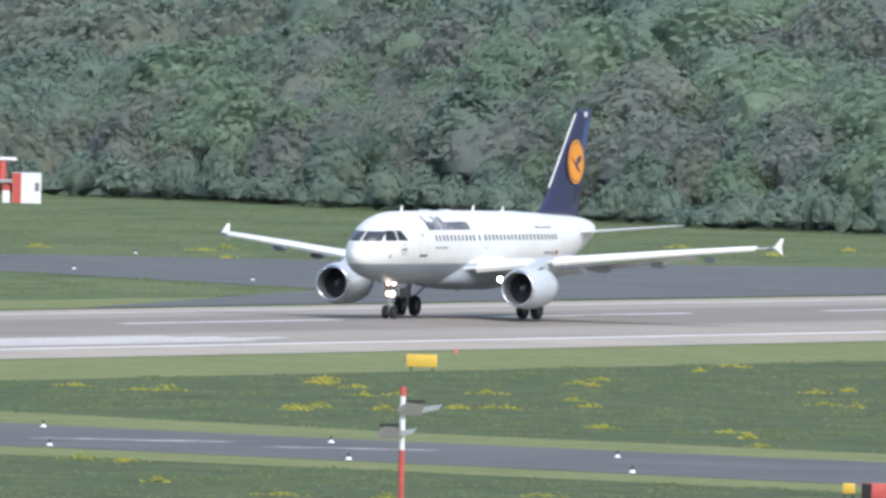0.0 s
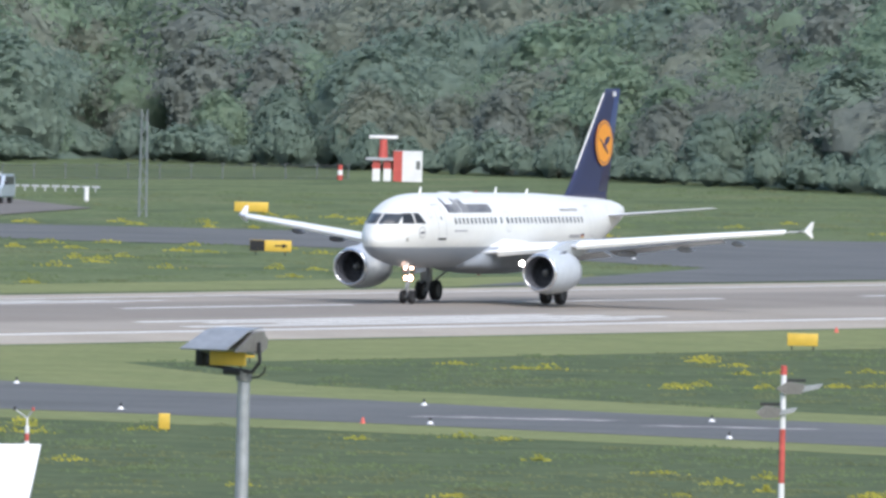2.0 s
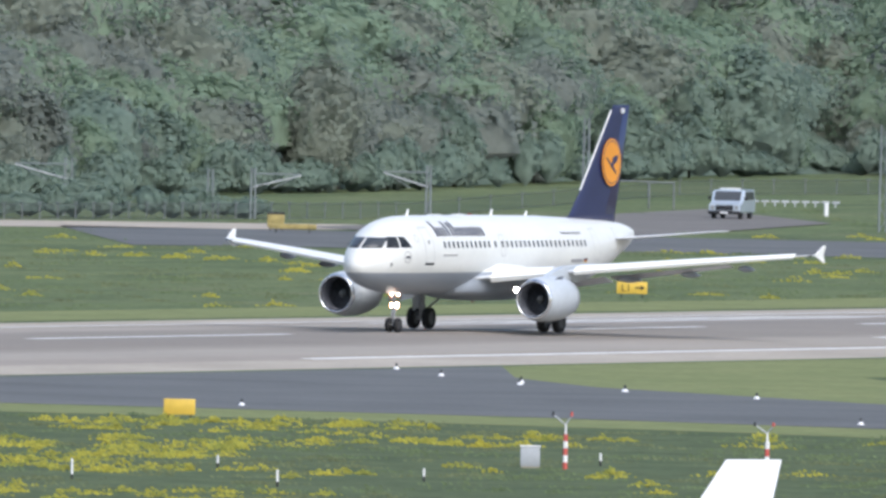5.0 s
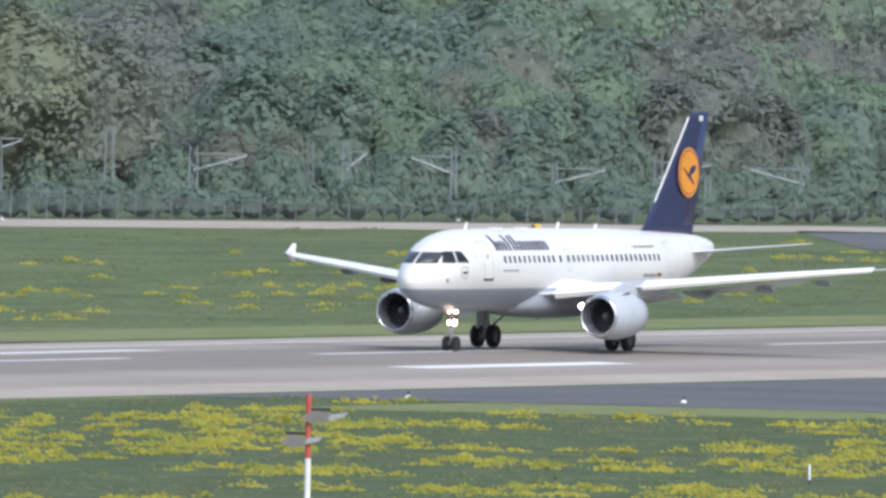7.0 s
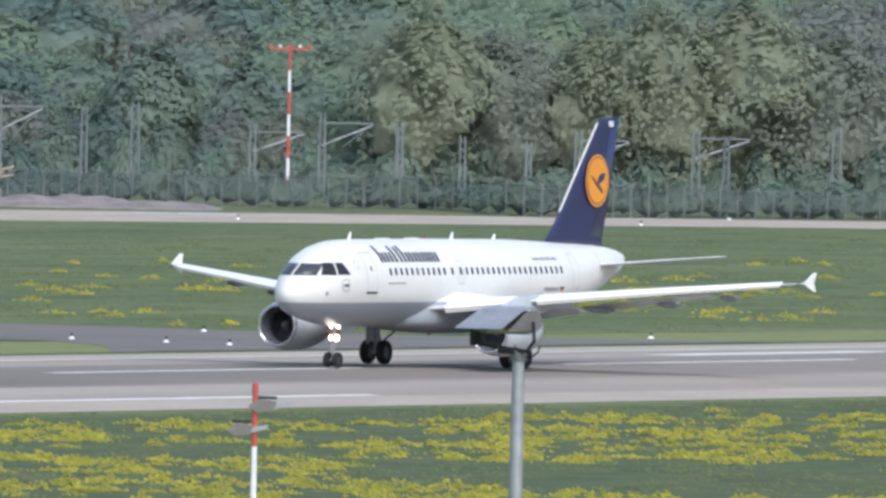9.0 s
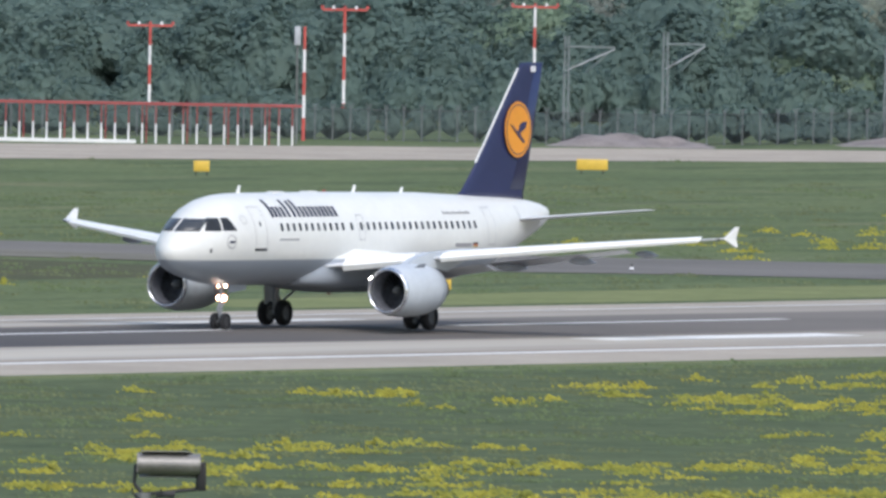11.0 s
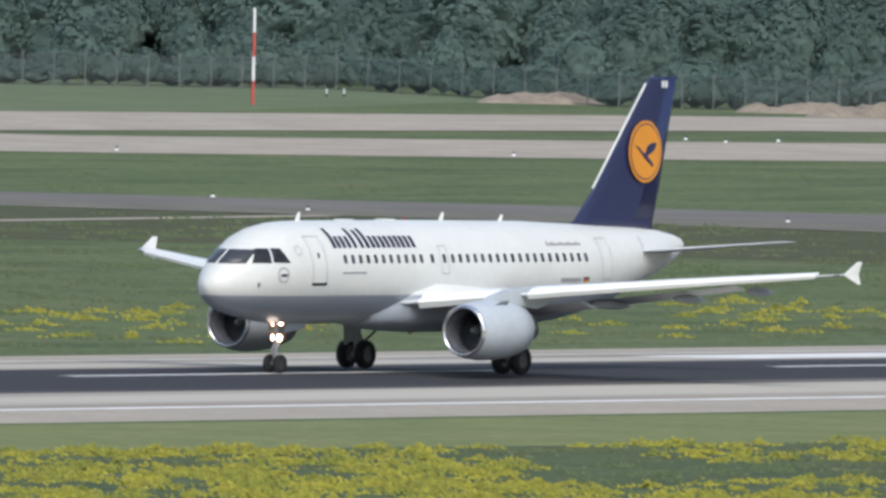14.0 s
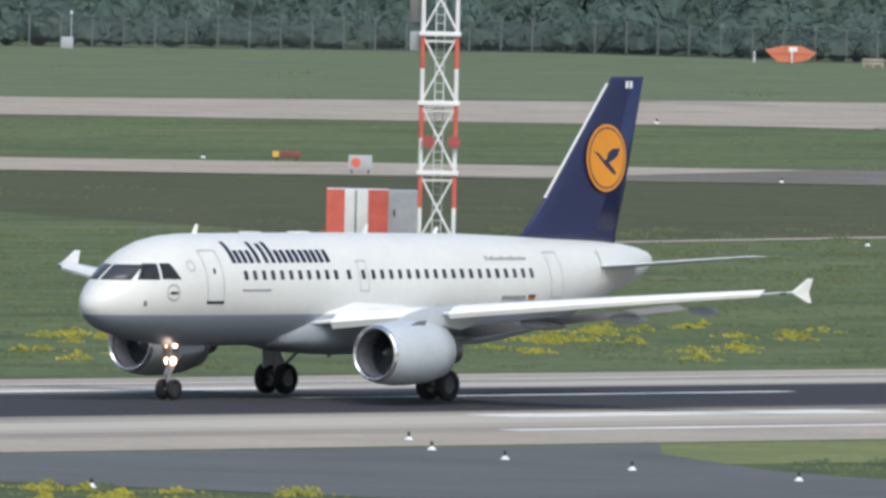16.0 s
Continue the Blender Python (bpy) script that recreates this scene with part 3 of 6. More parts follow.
        part("gear_door", prism(bmesh.new(), [(-0.45, 0.95), (0.4, 0.95), (0.5, 2.3), (-0.5, 2.3)], 0.04, lambda u, v, w: Vector((u, s * (0.2 + w + 0.05 * v), v))), WING_TOP, gear)
        for y in (-0.44, 0.44):
            wheel(gear, "wheel", 0, y, 0.575, 0.575, 0.4, TYRE, RIM)
    # nose gear
    gear = new("nose_landing_gear")
    gear.parent, gear.location = top, (5.15, 0, 0)
    bm = tubed((0, 0, 0.38), (0.0, 0, 2.35), 0.08, 0.1, 12)
    tube(bm, (0, -0.25, 0.38), (0, 0.25, 0.38), 0.06, 0.06, 8)
    tube(bm, (0.0, 0, 0.9), (0.9, 0, 1.9), 0.05, 0.05, 8)
    tube(bm, (-0.05, 0, 0.6), (-0.28, 0, 0.9), 0.035, 0.035, 8)
    tube(bm, (-0.28, 0, 0.9), (-0.05, 0, 1.25), 0.035, 0.035, 8)
    part("strut", bm, STRUT, gear)
    for y in (-0.36, 0.36):
        part("gear_door", prism(bmesh.new(), [(0.1, 1.65), (1.6, 1.8), (1.6, 2.2), (0.1, 2.2)], 0.03, lambda u, v, w: Vector((u, y + w, v))), body, gear)
    for y in (-0.25, 0.25):
        wheel(gear, "wheel", 0, y, 0.38, 0.38, 0.22, TYRE, RIM)
    if decorated:
        for y, z, r in ((-0.2, 2.0, 0.07), (0.12, 2.0, 0.1), (-0.11, 1.42, 0.12), (0.12, 1.42, 0.12)):
            lamp = part("landing_light", smoothed(tubed((0.1, y, z), (0.3, y, z), r, r * 0.6, 14)), DARK, gear, "round landing light, switched on")
            part("lens", smoothed(tubed((0.07, y, z), (0.098, y, z), r * 0.7, r * 0.95, 14)), LAMP_WHITE, lamp, "bright glowing lens")
            # glowing ring added for the orange glare round the lens
            part("bezel", loft(bmesh.new(), [[(x, y + q * math.cos(2 * math.pi * i / 14), z + q * math.sin(2 * math.pi * i / 14)) for i in range(14)] for x, q in ((0.1, r), (0.06, r * 1.04), (0.06, r * 1.25), (0.12, r * 1.25))], close=False), GLARE_AMBER, lamp)
        for s in (-1, 1):
            lamp = part("wing_light", smoothed(loft(bmesh.new(), [[(x, s * 3.85 + q * math.cos(2 * math.pi * i / 14), 2.28 + q * math.sin(2 * math.pi * i / 14)) for i in range(14)] for x, q in ((12.62, 0.1), (12.3, 0.15), (11.84, 0.17), (11.84, 0.155), (12.24, 0.135))], close=False)), DARK, top, "landing light under the wing root, switched on")
            part("lens", smoothed(tubed((11.85, s * 3.85, 2.28), (11.9, s * 3.85, 2.28), 0.11, 0.14, 14)), LAMP_WHITE, lamp, "bright glowing lens")
    # fin and rudder
    fin = part("fin", loft(bmesh.new(), [[(p[0], p[2] - 0.0, p[1]) for p in wing_section(x, z, 0, c, t)] for x, z, c, t in ((24.9, 5.5, 6.8, 0.04), (26.1, 6.05, 5.65, 0.07), (27.35, 7.3, 4.8, 0.085), (30.85, 11.35, 2.3, 0.09), (31.18, 11.74, 2.05, 0.085), (31.28, 11.85, 1.98, 0.06))]), fin_paint, top, "dark navy tail fin" if decorated else "")
    bm = bmesh.new()
    rows = [[(p[0], p[2], p[1]) for p in wing_section(x, z, 0, c, 0.2)] for x, z, c in ((30.2, 6.1, 1.55), (32.37, 11.84, 0.9))]
    loft(bm, rows)
    for v in bm.verts:
        v.co.y *= 0.75
    part("rudder", bm, fin_paint, fin)
    if not decorated:
        return top
    bm = bmesh.new()
    prism(bm, [(27.38, 7.34), (27.46, 7.34), (31.12, 11.6), (31.04, 11.6)], 0.06, lambda u, v, w: Vector((u - 0.03, w - 0.03, v)))
    part("fin_leading_edge", bm, SLAT, fin, "bright bare metal leading edge")
    for s in (-1, 1):
        for nm, r, off, mt, lab in (("tail_disc", 1.26, 0.03, DISC, "amber disc with a thin ring"), ("disc_ring", 1.15, 0.04, NAVY, ""), ("disc_field", 1.09, 0.05, DISC, "")):
            # the fin thins towards its tail, so the discs lie a little turned
            bm = bmesh.new()
            prism(bm, [(r * math.cos(2 * math.pi * i / 40), r * math.sin(2 * math.pi * i / 40)) for i in range(40)], 0.02, lambda u, v, w: Vector((30.93 + u, s * (0.09 + off + w - 0.045 * u - 0.012 * v), 8.82 + v)))
            part(nm, bm, mt, fin, lab)
        bm = bmesh.new()
        prism(bm, [(-0.98, 0.22), (-0.6, 0.13), (-0.2, -0.12), (-0.04, -0.1), (0.1, 0.18), (0.4, 0.3), (0.92, 0.32), (0.74, 0.04), (0.45, -0.1), (0.1, -0.2), (0.62, -0.56), (0.6, -0.66), (0.5, -0.64), (-0.1, -0.32), (-0.4, -0.12), (-0.66, 0.06)], 0.02, lambda u, v, w: Vector((30.93 + u * 0.9, s * (0.163 + w - 0.045 * u - 0.012 * v), 8.86 + v)))
        part("tail_emblem", bm, NAVY, fin, "plain dark winged shape")
        for u in (0.0, 0.24):
            bm = prism(bmesh.new(), [(u, 0), (u + 0.15, 0), (u + 0.15, 0.27), (u, 0.27)], 0.02, lambda a, v, w: Vector((32.05 + a, s * (0.1 + w), 11.42 + v)))
            part("fin_mark", bm, WHITE, fin)
    # cockpit panes
    for s in (-1, 1):
        for x0, x1, xt0, xt1, z0, z1 in ((1.82, 2.66, 2.3, 2.78, 4.45, 5.03), (2.76, 3.62, 2.87, 3.3, 4.47, 5.04)):
            bm = bmesh.new()
            g = [[skin(a + (b - a) * i / 3, z, 0.012, s) for i in range(4)] for a, b, z in [(x0 + (xt0 - x0) * j / 3, x1 + (xt1 - x1) * j / 3, z0 + (z1 - z0) * j / 3) for j in range(4)]]
            v = [[bm.verts.new(p) for p in r] for r in g]
            for j in range(3):
                for i in range(3):
                    bm.faces.new((v[j][i], v[j][i + 1], v[j + 1][i + 1], v[j + 1][i])).smooth = True
            bmesh.ops.solidify(bm, geom=list(bm.faces), thickness=0.02)
            bmesh.ops.recalc_face_normals(bm, faces=bm.faces)
            part("cockpit_window", bm, GLASS, top, "dark cockpit window")
        # front pane, wrapping towards the middle
        bm = bmesh.new()
        v = []
        for j in range(4):
            z = 4.43 + 0.55 * j / 3
            row = []
            for i in range(5):
                y = 0.06 + 0.92 * i / 4
                lo, hi = 0.3, 4.0
                for _ in range(24):
                    m = (lo + hi) / 2
                    _, c, w, h = hull_at(m)
                    if (y / w) ** 2 + ((z - c) / h) ** 2 > 1:
                        lo = m
                    else:
                        hi = m
                row.append(bm.verts.new((lo - 0.02, s * y, z + 0.01)))
            v.append(row)
        for j in range(3):
            for i in range(4):
                bm.faces.new((v[j][i], v[j][i + 1], v[j + 1][i + 1], v[j + 1][i])).smooth = True
        bmesh.ops.recalc_face_normals(bm, faces=bm.faces)
        bmesh.ops.solidify(bm, geom=list(bm.faces), thickness=0.015)
        part("windscreen", bm, GLASS, top, "dark windscreen pane")
        # cabin windows
        xs = [7.2 + 0.533 * i for i in range(11)] + [13.3, 14.15] + [14.75 + 0.533 * i for i in range(19)]
        for x in xs:
            part("cabin_window", patch(bmesh.new(), x - 0.105, x + 0.105, 4.44, 4.77, 0.012, 1, 2, side=s), PANE, top)
        # doors: thin seams round each, and the sill of the front one
        for x0, x1, z0, z1 in ((4.95, 5.85, 3.66, 5.5), (25.6, 26.4, 3.7, 5.35), (13.9, 14.42, 4.0, 5.1)):
            bm = bmesh.new()
            for a, b, c, d in ((x0 - 0.014, x0 + 0.014, z0, z1), (x1 - 0.014, x1 + 0.014, z0, z1), (x0, x1, z1 - 0.014, z1 + 0.014), (x0, x1, z0 - 0.014, z0 + 0.014)):
                one = patch(bmesh.new(), a, b, c, d, 0.011, 2, 8, side=s)
                tmp = bpy.data.meshes.new("seam")
                one.to_mesh(tmp)
                one.free()
                bm.from_mesh(tmp)
                bpy.data.meshes.remove(tmp)
            part("door", bm, SEAM, top, "door outline with rounded seams")
        part("door_sill", patch(bmesh.new(), 4.92, 5.88, 3.57, 3.67, 0.016, 3, 2, side=s), DARK, top)
        part("door_window", patch(bmesh.new(), 5.36, 5.47, 4.66, 4.86, 0.016, 1, 2, side=s), PANE, top)
        # the carrier's name as plain navy blocks, one for each letter
        x = 6.6
        for wd, lo, hi in ((0.62, 0, 1.0), (0.66, 0, 0.6), (0.42, 0, 0.98), (0.4, 0, 0.9), (0.67, 0, 0.98), (0.66, 0, 0.6), (0.66, 0, 0.6), (0.62, 0, 0.6), (0.66, 0, 0.6)):
            z0, z1, x1 = 5.05 + lo * 0.76, 5.05 + hi * 0.76, x + wd - 0.06
            bars = ((x, x + 0.23, z0, z1), (x1 - 0.23, x1, z0, min(z1, z0 + 0.45))) if wd > 0.5 else ((x + 0.06, x + 0.28, z0, z1),)
            bm = bmesh.new()
            for a, b, c, d in bars:
                one = patch(bmesh.new(), a, b, c, d, 0.014, 2, 4, side=s)
                tmp = bpy.data.meshes.new("bar")
                one.to_mesh(tmp)
                one.free()
                bm.from_mesh(tmp)
                bpy.data.meshes.remove(tmp)
            part("name_block", bm, NAVY, top, "plain navy bars in place of a letter")
            x += wd + 0.06
        web = part("web_line", patch(bmesh.new(), 21.75, 21.85, 5.08, 5.24, 0.014, 1, 2, side=s), SEAM, top, "line of small grey writing")
        for i in range(12):
            part("letter_bar", patch(bmesh.new(), 21.95 + 0.2 * i, 22.07 + 0.2 * i, 5.08, 5.18 + 0.05 * (i % 3 == 1), 0.014, 1, 2, side=s), SEAM, web)
        part("registration_line", patch(bmesh.new(), 22.4, 23.9, 3.62, 3.78, 0.014, 6, 2, side=s), SEAM, top, "line of small dark writing")
        for i, mt in enumerate((BLACK, RED, YELLOW)):
            part("flag_stripe", patch(bmesh.new(), 24.05, 24.5, 3.74 - 0.07 * i, 3.805 - 0.07 * i, 0.014, 2, 1, side=s), mt, top)
        part("type_line", patch(bmesh.new(), 6.9, 8.6, 4.02, 4.09, 0.014, 4, 1, side=s), SEAM, top, "line of small grey writing")
        # small ring near the nose and a star ring behind the cockpit
        for cx, cz, r, nm in ((3.2, 3.98, 0.31, "nose_emblem"), (4.25, 4.95, 0.2, "star_ring")):
            bm = bmesh.new()
            a = [[skin(cx + q * math.cos(2 * math.pi * i / 24), cz + q * math.sin(2 * math.pi * i / 24), 0.014, s) for i in range(24)] for q in (r, r * 0.85)]
            va = [[bm.verts.new(p) for p in row] for row in a]
            for i in range(24):
                bm.faces.new((va[0][i], va[0][(i + 1) % 24], va[1][(i + 1) % 24], va[1][i]))
            bmesh.ops.solidify(bm, geom=list(bm.faces), thickness=0.01)
            part(nm, bm, SEAM, top)
        part("emblem_bar", patch(bmesh.new(), 3.02, 3.38, 3.92, 4.02, 0.014, 2, 1, slant=0.05, side=s), NAVY, top)
        part("static_port", patch(bmesh.new(), 1.9, 2.02, 3.5, 3.68, 0.014, 2, 2, side=s), SEAM, top)
        part("tail_seam", patch(bmesh.new(), 29.35, 29.41, 4.35, 5.4, 0.01, 1, 6, side=s), SEAM, top)
    # aerials along the back
    for x, h in ((6.3, 0.42), (16.4, 0.4), (20.6, 0.3)):
        z = hull_at(x)[1] + hull_at(x)[3]
        part("antenna", prism(bmesh.new(), [(0, -0.05), (0.3, -0.05), (0.36, h * 0.8), (0.26, h * 0.8)], 0.05, lambda u, v, w: Vector((x + u, w - 0.025, z + v))), SLAT, top)
    for x in (9.3, 12.2):
        part("roof_hump", smoothed(boxed(x, x + 0.9, -0.2, 0.2, 6.06, 6.15, bevel=0.04)), body, top)
    part("beacon", smoothed(tubed((14.0, 0, 6.08), (14.0, 0, 6.2), 0.09, 0.05, 12)), BEACON, top, "red anti-collision beacon")
    part("belly_beacon", smoothed(tubed((14.6, 0, 1.62), (14.6, 0, 1.5), 0.05, 0.09, 12)), BEACON, top, "red anti-collision beacon")
    part("belly_blade", prism(bmesh.new(), [(0, 0), (0.4, 0), (0.45, -0.3), (0.3, -0.3)], 0.04, lambda u, v, w: Vector((9.0 + u, w, 2.28 + v))), DARK, top)
    return top


BODY = fuselage_paint("airliner_body", (0.69, 0.695, 0.655), (0.285, 0.315, 0.35), 3.15)
airliner = build_airliner("airliner", "white twin-engine jet airliner with navy tail rolling on the runway", BODY, NAVY, True)


# ---- forest ----
def leaf_material(name, a, b):
    m = material(name, a, 0.9, vary=0.14, size=7.0, fine=0.9, colour2=b, rand=0.07, island=True, space="World")
    n, l = m.node_tree.nodes, m.node_tree.links
    bsdf = n["Principled BSDF"]
    bsdf.inputs["Specular IOR Level"].default_value = 0.1
    tl, mx = n.new("ShaderNodeBsdfTranslucent"), n.new("ShaderNodeMixShader")
    mx.inputs[0].default_value = 0.5
    l.new(bsdf.inputs["Base Color"].links[0].from_socket, tl.inputs["Color"])
    l.new(bsdf.outputs[0], mx.inputs[1])
    l.new(tl.outputs[0], mx.inputs[2])
    l.new(mx.outputs[0], n["Material Output"].inputs["Surface"])
    return m


# leaf colours paler and greyer than foliage: distance haze is put into them
HAZED_LEAVES = [leaf_material("hazed_mid_green", (0.218, 0.29, 0.235), (0.242, 0.31, 0.242)),
          leaf_material("hazed_fresh_green", (0.242, 0.33, 0.232), (0.268, 0.348, 0.24)),
          leaf_material("hazed_olive", (0.282, 0.315, 0.248), (0.262, 0.295, 0.24)),
          leaf_material("hazed_twig_brown", (0.258, 0.286, 0.245), (0.24, 0.272, 0.238)),
          leaf_material("hazed_dark_green", (0.166, 0.236, 0.205), (0.18, 0.25, 0.213)),
          leaf_material("hazed_pale_olive", (0.315, 0.355, 0.245), (0.288, 0.325, 0.235))]
BARK = material("bark", (0.1, 0.085, 0.07), 0.95, vary=0.25, size=0.5, fine=0.08)


def crown_arrays(rng, height, width, count, leaf, low=0.1, fine=2, bottom=-1.0):
    """A lobed leafy mass with a ragged coat of small sprays: an uneven crown with gaps at its rim."""
    vs, fs, ns = [], [], []
    ico = bmesh.new()
    bmesh.ops.create_icosphere(ico, subdivisions=fine, radius=1)
    iv = [v.co.copy() for v in ico.verts]
    ifs = [tuple(v.index for v in f.verts) for f in ico.faces]
    ico.free()
    zc, zh, seed = height * (low + 0.97) / 2, height * (0.97 - low) / 2, Vector((rng.random() * 90, rng.random() * 90, 5))
    lean = (rng.uniform(-0.12, 0.12) * width, rng.uniform(-0.12, 0.12) * width)

    def surface(d, off):
        k = 1 + 0.36 * noise.noise(d * 1.7 + seed) + 0.34 * noise.noise(d * 3.4 + seed) + 0.18 * noise.noise(d * 7.0 + seed) + off
        w = width * 0.5 * k * (1 - 0.3 * max(0, d.z) ** 2)
        return np.array((d.x * w + lean[0] * d.z, d.y * w + lean[1] * d.z, zc + d.z * zh * (1 + 0.6 * (k - 1))))

    for v in iv:
        vs.append(surface(v, -0.15 + 0.1 * noise.noise(v * 6 + seed)))
        soft = np.array(v) * 0.5 + np.array((0, 0, 0.8))
        ns.append(soft / np.linalg.norm(soft))
    fs += ifs
    done = 0
    while done < count:
        d = Vector((rng.gauss(0, 1), rng.gauss(0, 1), rng.gauss(0, 1) + 0.15)).normalized()
        if d.z < bottom:
            continue
        done += 1
        at = surface(d, rng.uniform(-0.16, 0.1))
        jit = np.array([rng.uniform(-1, 1), rng.uniform(-1, 1), rng.uniform(-0.2, 1)])
        nrm = np.array(d) + 0.55 * jit
        nrm /= np.linalg.norm(nrm) + 1e-6
        t = np.cross(nrm, [rng.uniform(-1, 1), rng.uniform(-1, 1), rng.uniform(-1, 1)])
        t /= np.linalg.norm(t) + 1e-6
        b = np.cross(nrm, t)
        s, w = leaf * (0.6 + 0.9 * rng.random()), leaf * (0.6 + 0.7 * rng.random())
        k = len(vs)
        vs += [at - t * s, at - b * w + t * s * rng.uniform(0.0, 0.8), at + b * w + t * s * rng.uniform(0.0, 0.8)]
        fs.append((k, k + 1, k + 2))
        soft = np.array(d) * 0.5 + np.array((0, 0, 0.75)) + 0.16 * jit
        ns += [soft / (np.linalg.norm(soft) + 1e-6)] * 3
    return np.array(vs), fs, np.array(ns)


def leafy_mesh(name, verts, faces, normals, mat):
    """Leaves take the light of the mass they belong to."""
    me = bpy.data.meshes.new(name)
    me.from_pydata(verts.tolist(), [], faces)
    me.shade_smooth()
    me.normals_split_custom_set_from_vertices(normals.tolist())
    me.materials.append(mat)
    return me


def trunk_arrays(rng, height, width):
    bm = bmesh.new()
    tube(bm, (0, 0, -0.2), (0, 0, height * 0.5), 0.022 * height, 0.013 * height, 7)
    tube(bm, (0, 0, height * 0.5), (rng.uniform(-0.3, 0.3), rng.uniform(-0.3, 0.3), height * 0.92), 0.013 * height, 0.03, 6)
    for i in range(5):
        a, z = rng.random() * 6.283, height * (0.28 + 0.1 * i)
        r = width * 0.36
        tube(bm, (0, 0, z), (r * math.cos(a), r * math.sin(a), z + height * 0.14), 0.008 * height, 0.02, 5)
    return bm


wood_rng = random.Random(11)
KINDS = []
for i in range(14):
    h, w = 10.0, 5.2 + 2.2 * wood_rng.random()
    leaf = 0.23
    verts, faces, normals = crown_arrays(wood_rng, h, w, 2800, leaf, 0.03 if i % 3 else 0.14, 2)
    me = leafy_mesh("crown", verts, faces, normals, HAZED_LEAVES[(0, 1, 2, 3, 4, 0, 4, 1, 0, 2, 4, 3, 0, 1)[i]])
    tm = bpy.data.meshes.new("trunk")
    b = trunk_arrays(wood_rng, h, w)
    b.to_mesh(tm)
    b.free()
    tm.materials.append(BARK)
    KINDS.append((me, tm, verts, normals, (0, 1, 2, 3, 4, 0, 4, 1, 0, 2, 4, 3, 0, 1)[i]))
TREE_WORDS = ["mid-green leafy tree at the edge of the wood", "fresh green spring tree at the edge of the wood", "olive-green budding tree at the edge of the wood", "bare brown tree with fine twigs at the wood's edge", "dark green leafy tree at the edge of the wood"]


def wood_edge(az):
    """Range of the wood's front edge, seen from the terrace."""
    return float(np.interp(az, (22.5, 23.2, 24.1, 25.1, 25.9, 27.0, 40.0), (2085, 2130, 2205, 2265, 2130, 2000, 1995)))


def plant(az, r, height, k, crown=None):
    me, tm, _, _, c = KINDS[k]
    me = crown or me
    a = radians(az)
    t = thing("tree", TREE_WORDS[c], "tree", (r * math.cos(a), r * math.sin(a), G), wood_rng.random() * 360, group="trees of the wood's edge")
    s = height / 10.0
    t.scale = (s * wood_rng.uniform(1.0, 1.35), s * wood_rng.uniform(1.0, 1.35), s)
    for nm, data in (("trunk", tm), ("crown", me)):
        o = new(nm, data)
        o.parent = t
    return t


TALL_PALE = ((26.07, 9.6, 2), (28.65, 12.6, 9), (28.5, 11.0, 2), (28.33, 11.8, 9), (28.2, 13.2, 1), (28.03, 13.8, 9), (27.9, 11.5, 2))
AZ0, AZ1 = 22.4, 39.3
for row, (off, hh, step) in enumerate(((0, 5.0, 0.135), (6, 7.5, 0.15))):
    az = AZ0 + 0.05 * row
    while az < AZ1:
        plant(az, wood_edge(az) + off + wood_rng.uniform(-3, 3), hh * wood_rng.uniform(0.7, 1.3), wood_rng.choice((0, 1, 2, 3, 5, 7, 8, 9, 11, 12, 13)) if az + wood_rng.uniform(-0.6, 0.6) < 29.6 else wood_rng.choice((4, 6, 10)))
        az += step * wood_rng.uniform(0.6, 1.4)
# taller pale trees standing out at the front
DENSE = {k: leafy_mesh("crown", *crown_arrays(wood_rng, 10.0, 6.4, 4800, 0.16, 0.02, 2), HAZED_LEAVES[c]) for k, c in ((1, 5), (2, 2), (9, 5))}
for az, hh, k in TALL_PALE:
    plant(az, wood_edge(az) - 6, hh, k, DENSE[k])


class Thicket:
    """Many crowns gathered into one mesh."""

    def __init__(self):
        self.v, self.n, self.f, self.count = [], [], [], 0

    def add(self, crown, at, sx, sz, turn):
        verts, faces, normals = crown
        m = np.array([[math.cos(turn), -math.sin(turn), 0], [math.sin(turn), math.cos(turn), 0], [0, 0, 1]])
        self.v.append((verts * np.array([sx, sx, sz])) @ m.T + np.array(at))
        self.n.append(normals @ m.T)
        self.f += [tuple(j + self.count for j in f) for f in faces]
        self.count += len(verts)

    def finish(self, name, mat, label, category):
        me = leafy_mesh(name, np.concatenate(self.v), self.f, np.concatenate(self.n), mat)
        tagged(new(name, me), label, category, kind="stuff")


def hill(off):
    """Rise of the wooded slope behind its front edge."""
    return 15.5 * max(0.0, off - 6) / 80


BUSHES = [crown_arrays(wood_rng, 3.4, 3.4, 420, 0.19, 0.0, 1, -0.4) for _ in range(6)]
TOPS = [crown_arrays(wood_rng, 8.0, 6.6 + 2.6 * wood_rng.random(), 820, 0.225, 0.06, 1, -0.15) for _ in range(12)]
foot, foot_dark = Thicket(), Thicket()
az = AZ0
while az < AZ1:
    r, a = wood_edge(az) - 9 + wood_rng.uniform(-2, 5), radians(az)
    (foot if az < 29.4 else foot_dark).add(wood_rng.choice(BUSHES), (r * math.cos(a), r * math.sin(a), G - 0.1), wood_rng.uniform(0.5, 1.2), wood_rng.uniform(0.4, 1.3), wood_rng.random() * 6.283)
    az += wood_rng.uniform(0.015, 0.055)
foot.finish("undergrowth", HAZED_LEAVES[0], "dense green undergrowth at the foot of the wood", "shrubs")
foot_dark.finish("undergrowth", HAZED_LEAVES[4], "dense dark undergrowth at the foot of the wood", "shrubs")
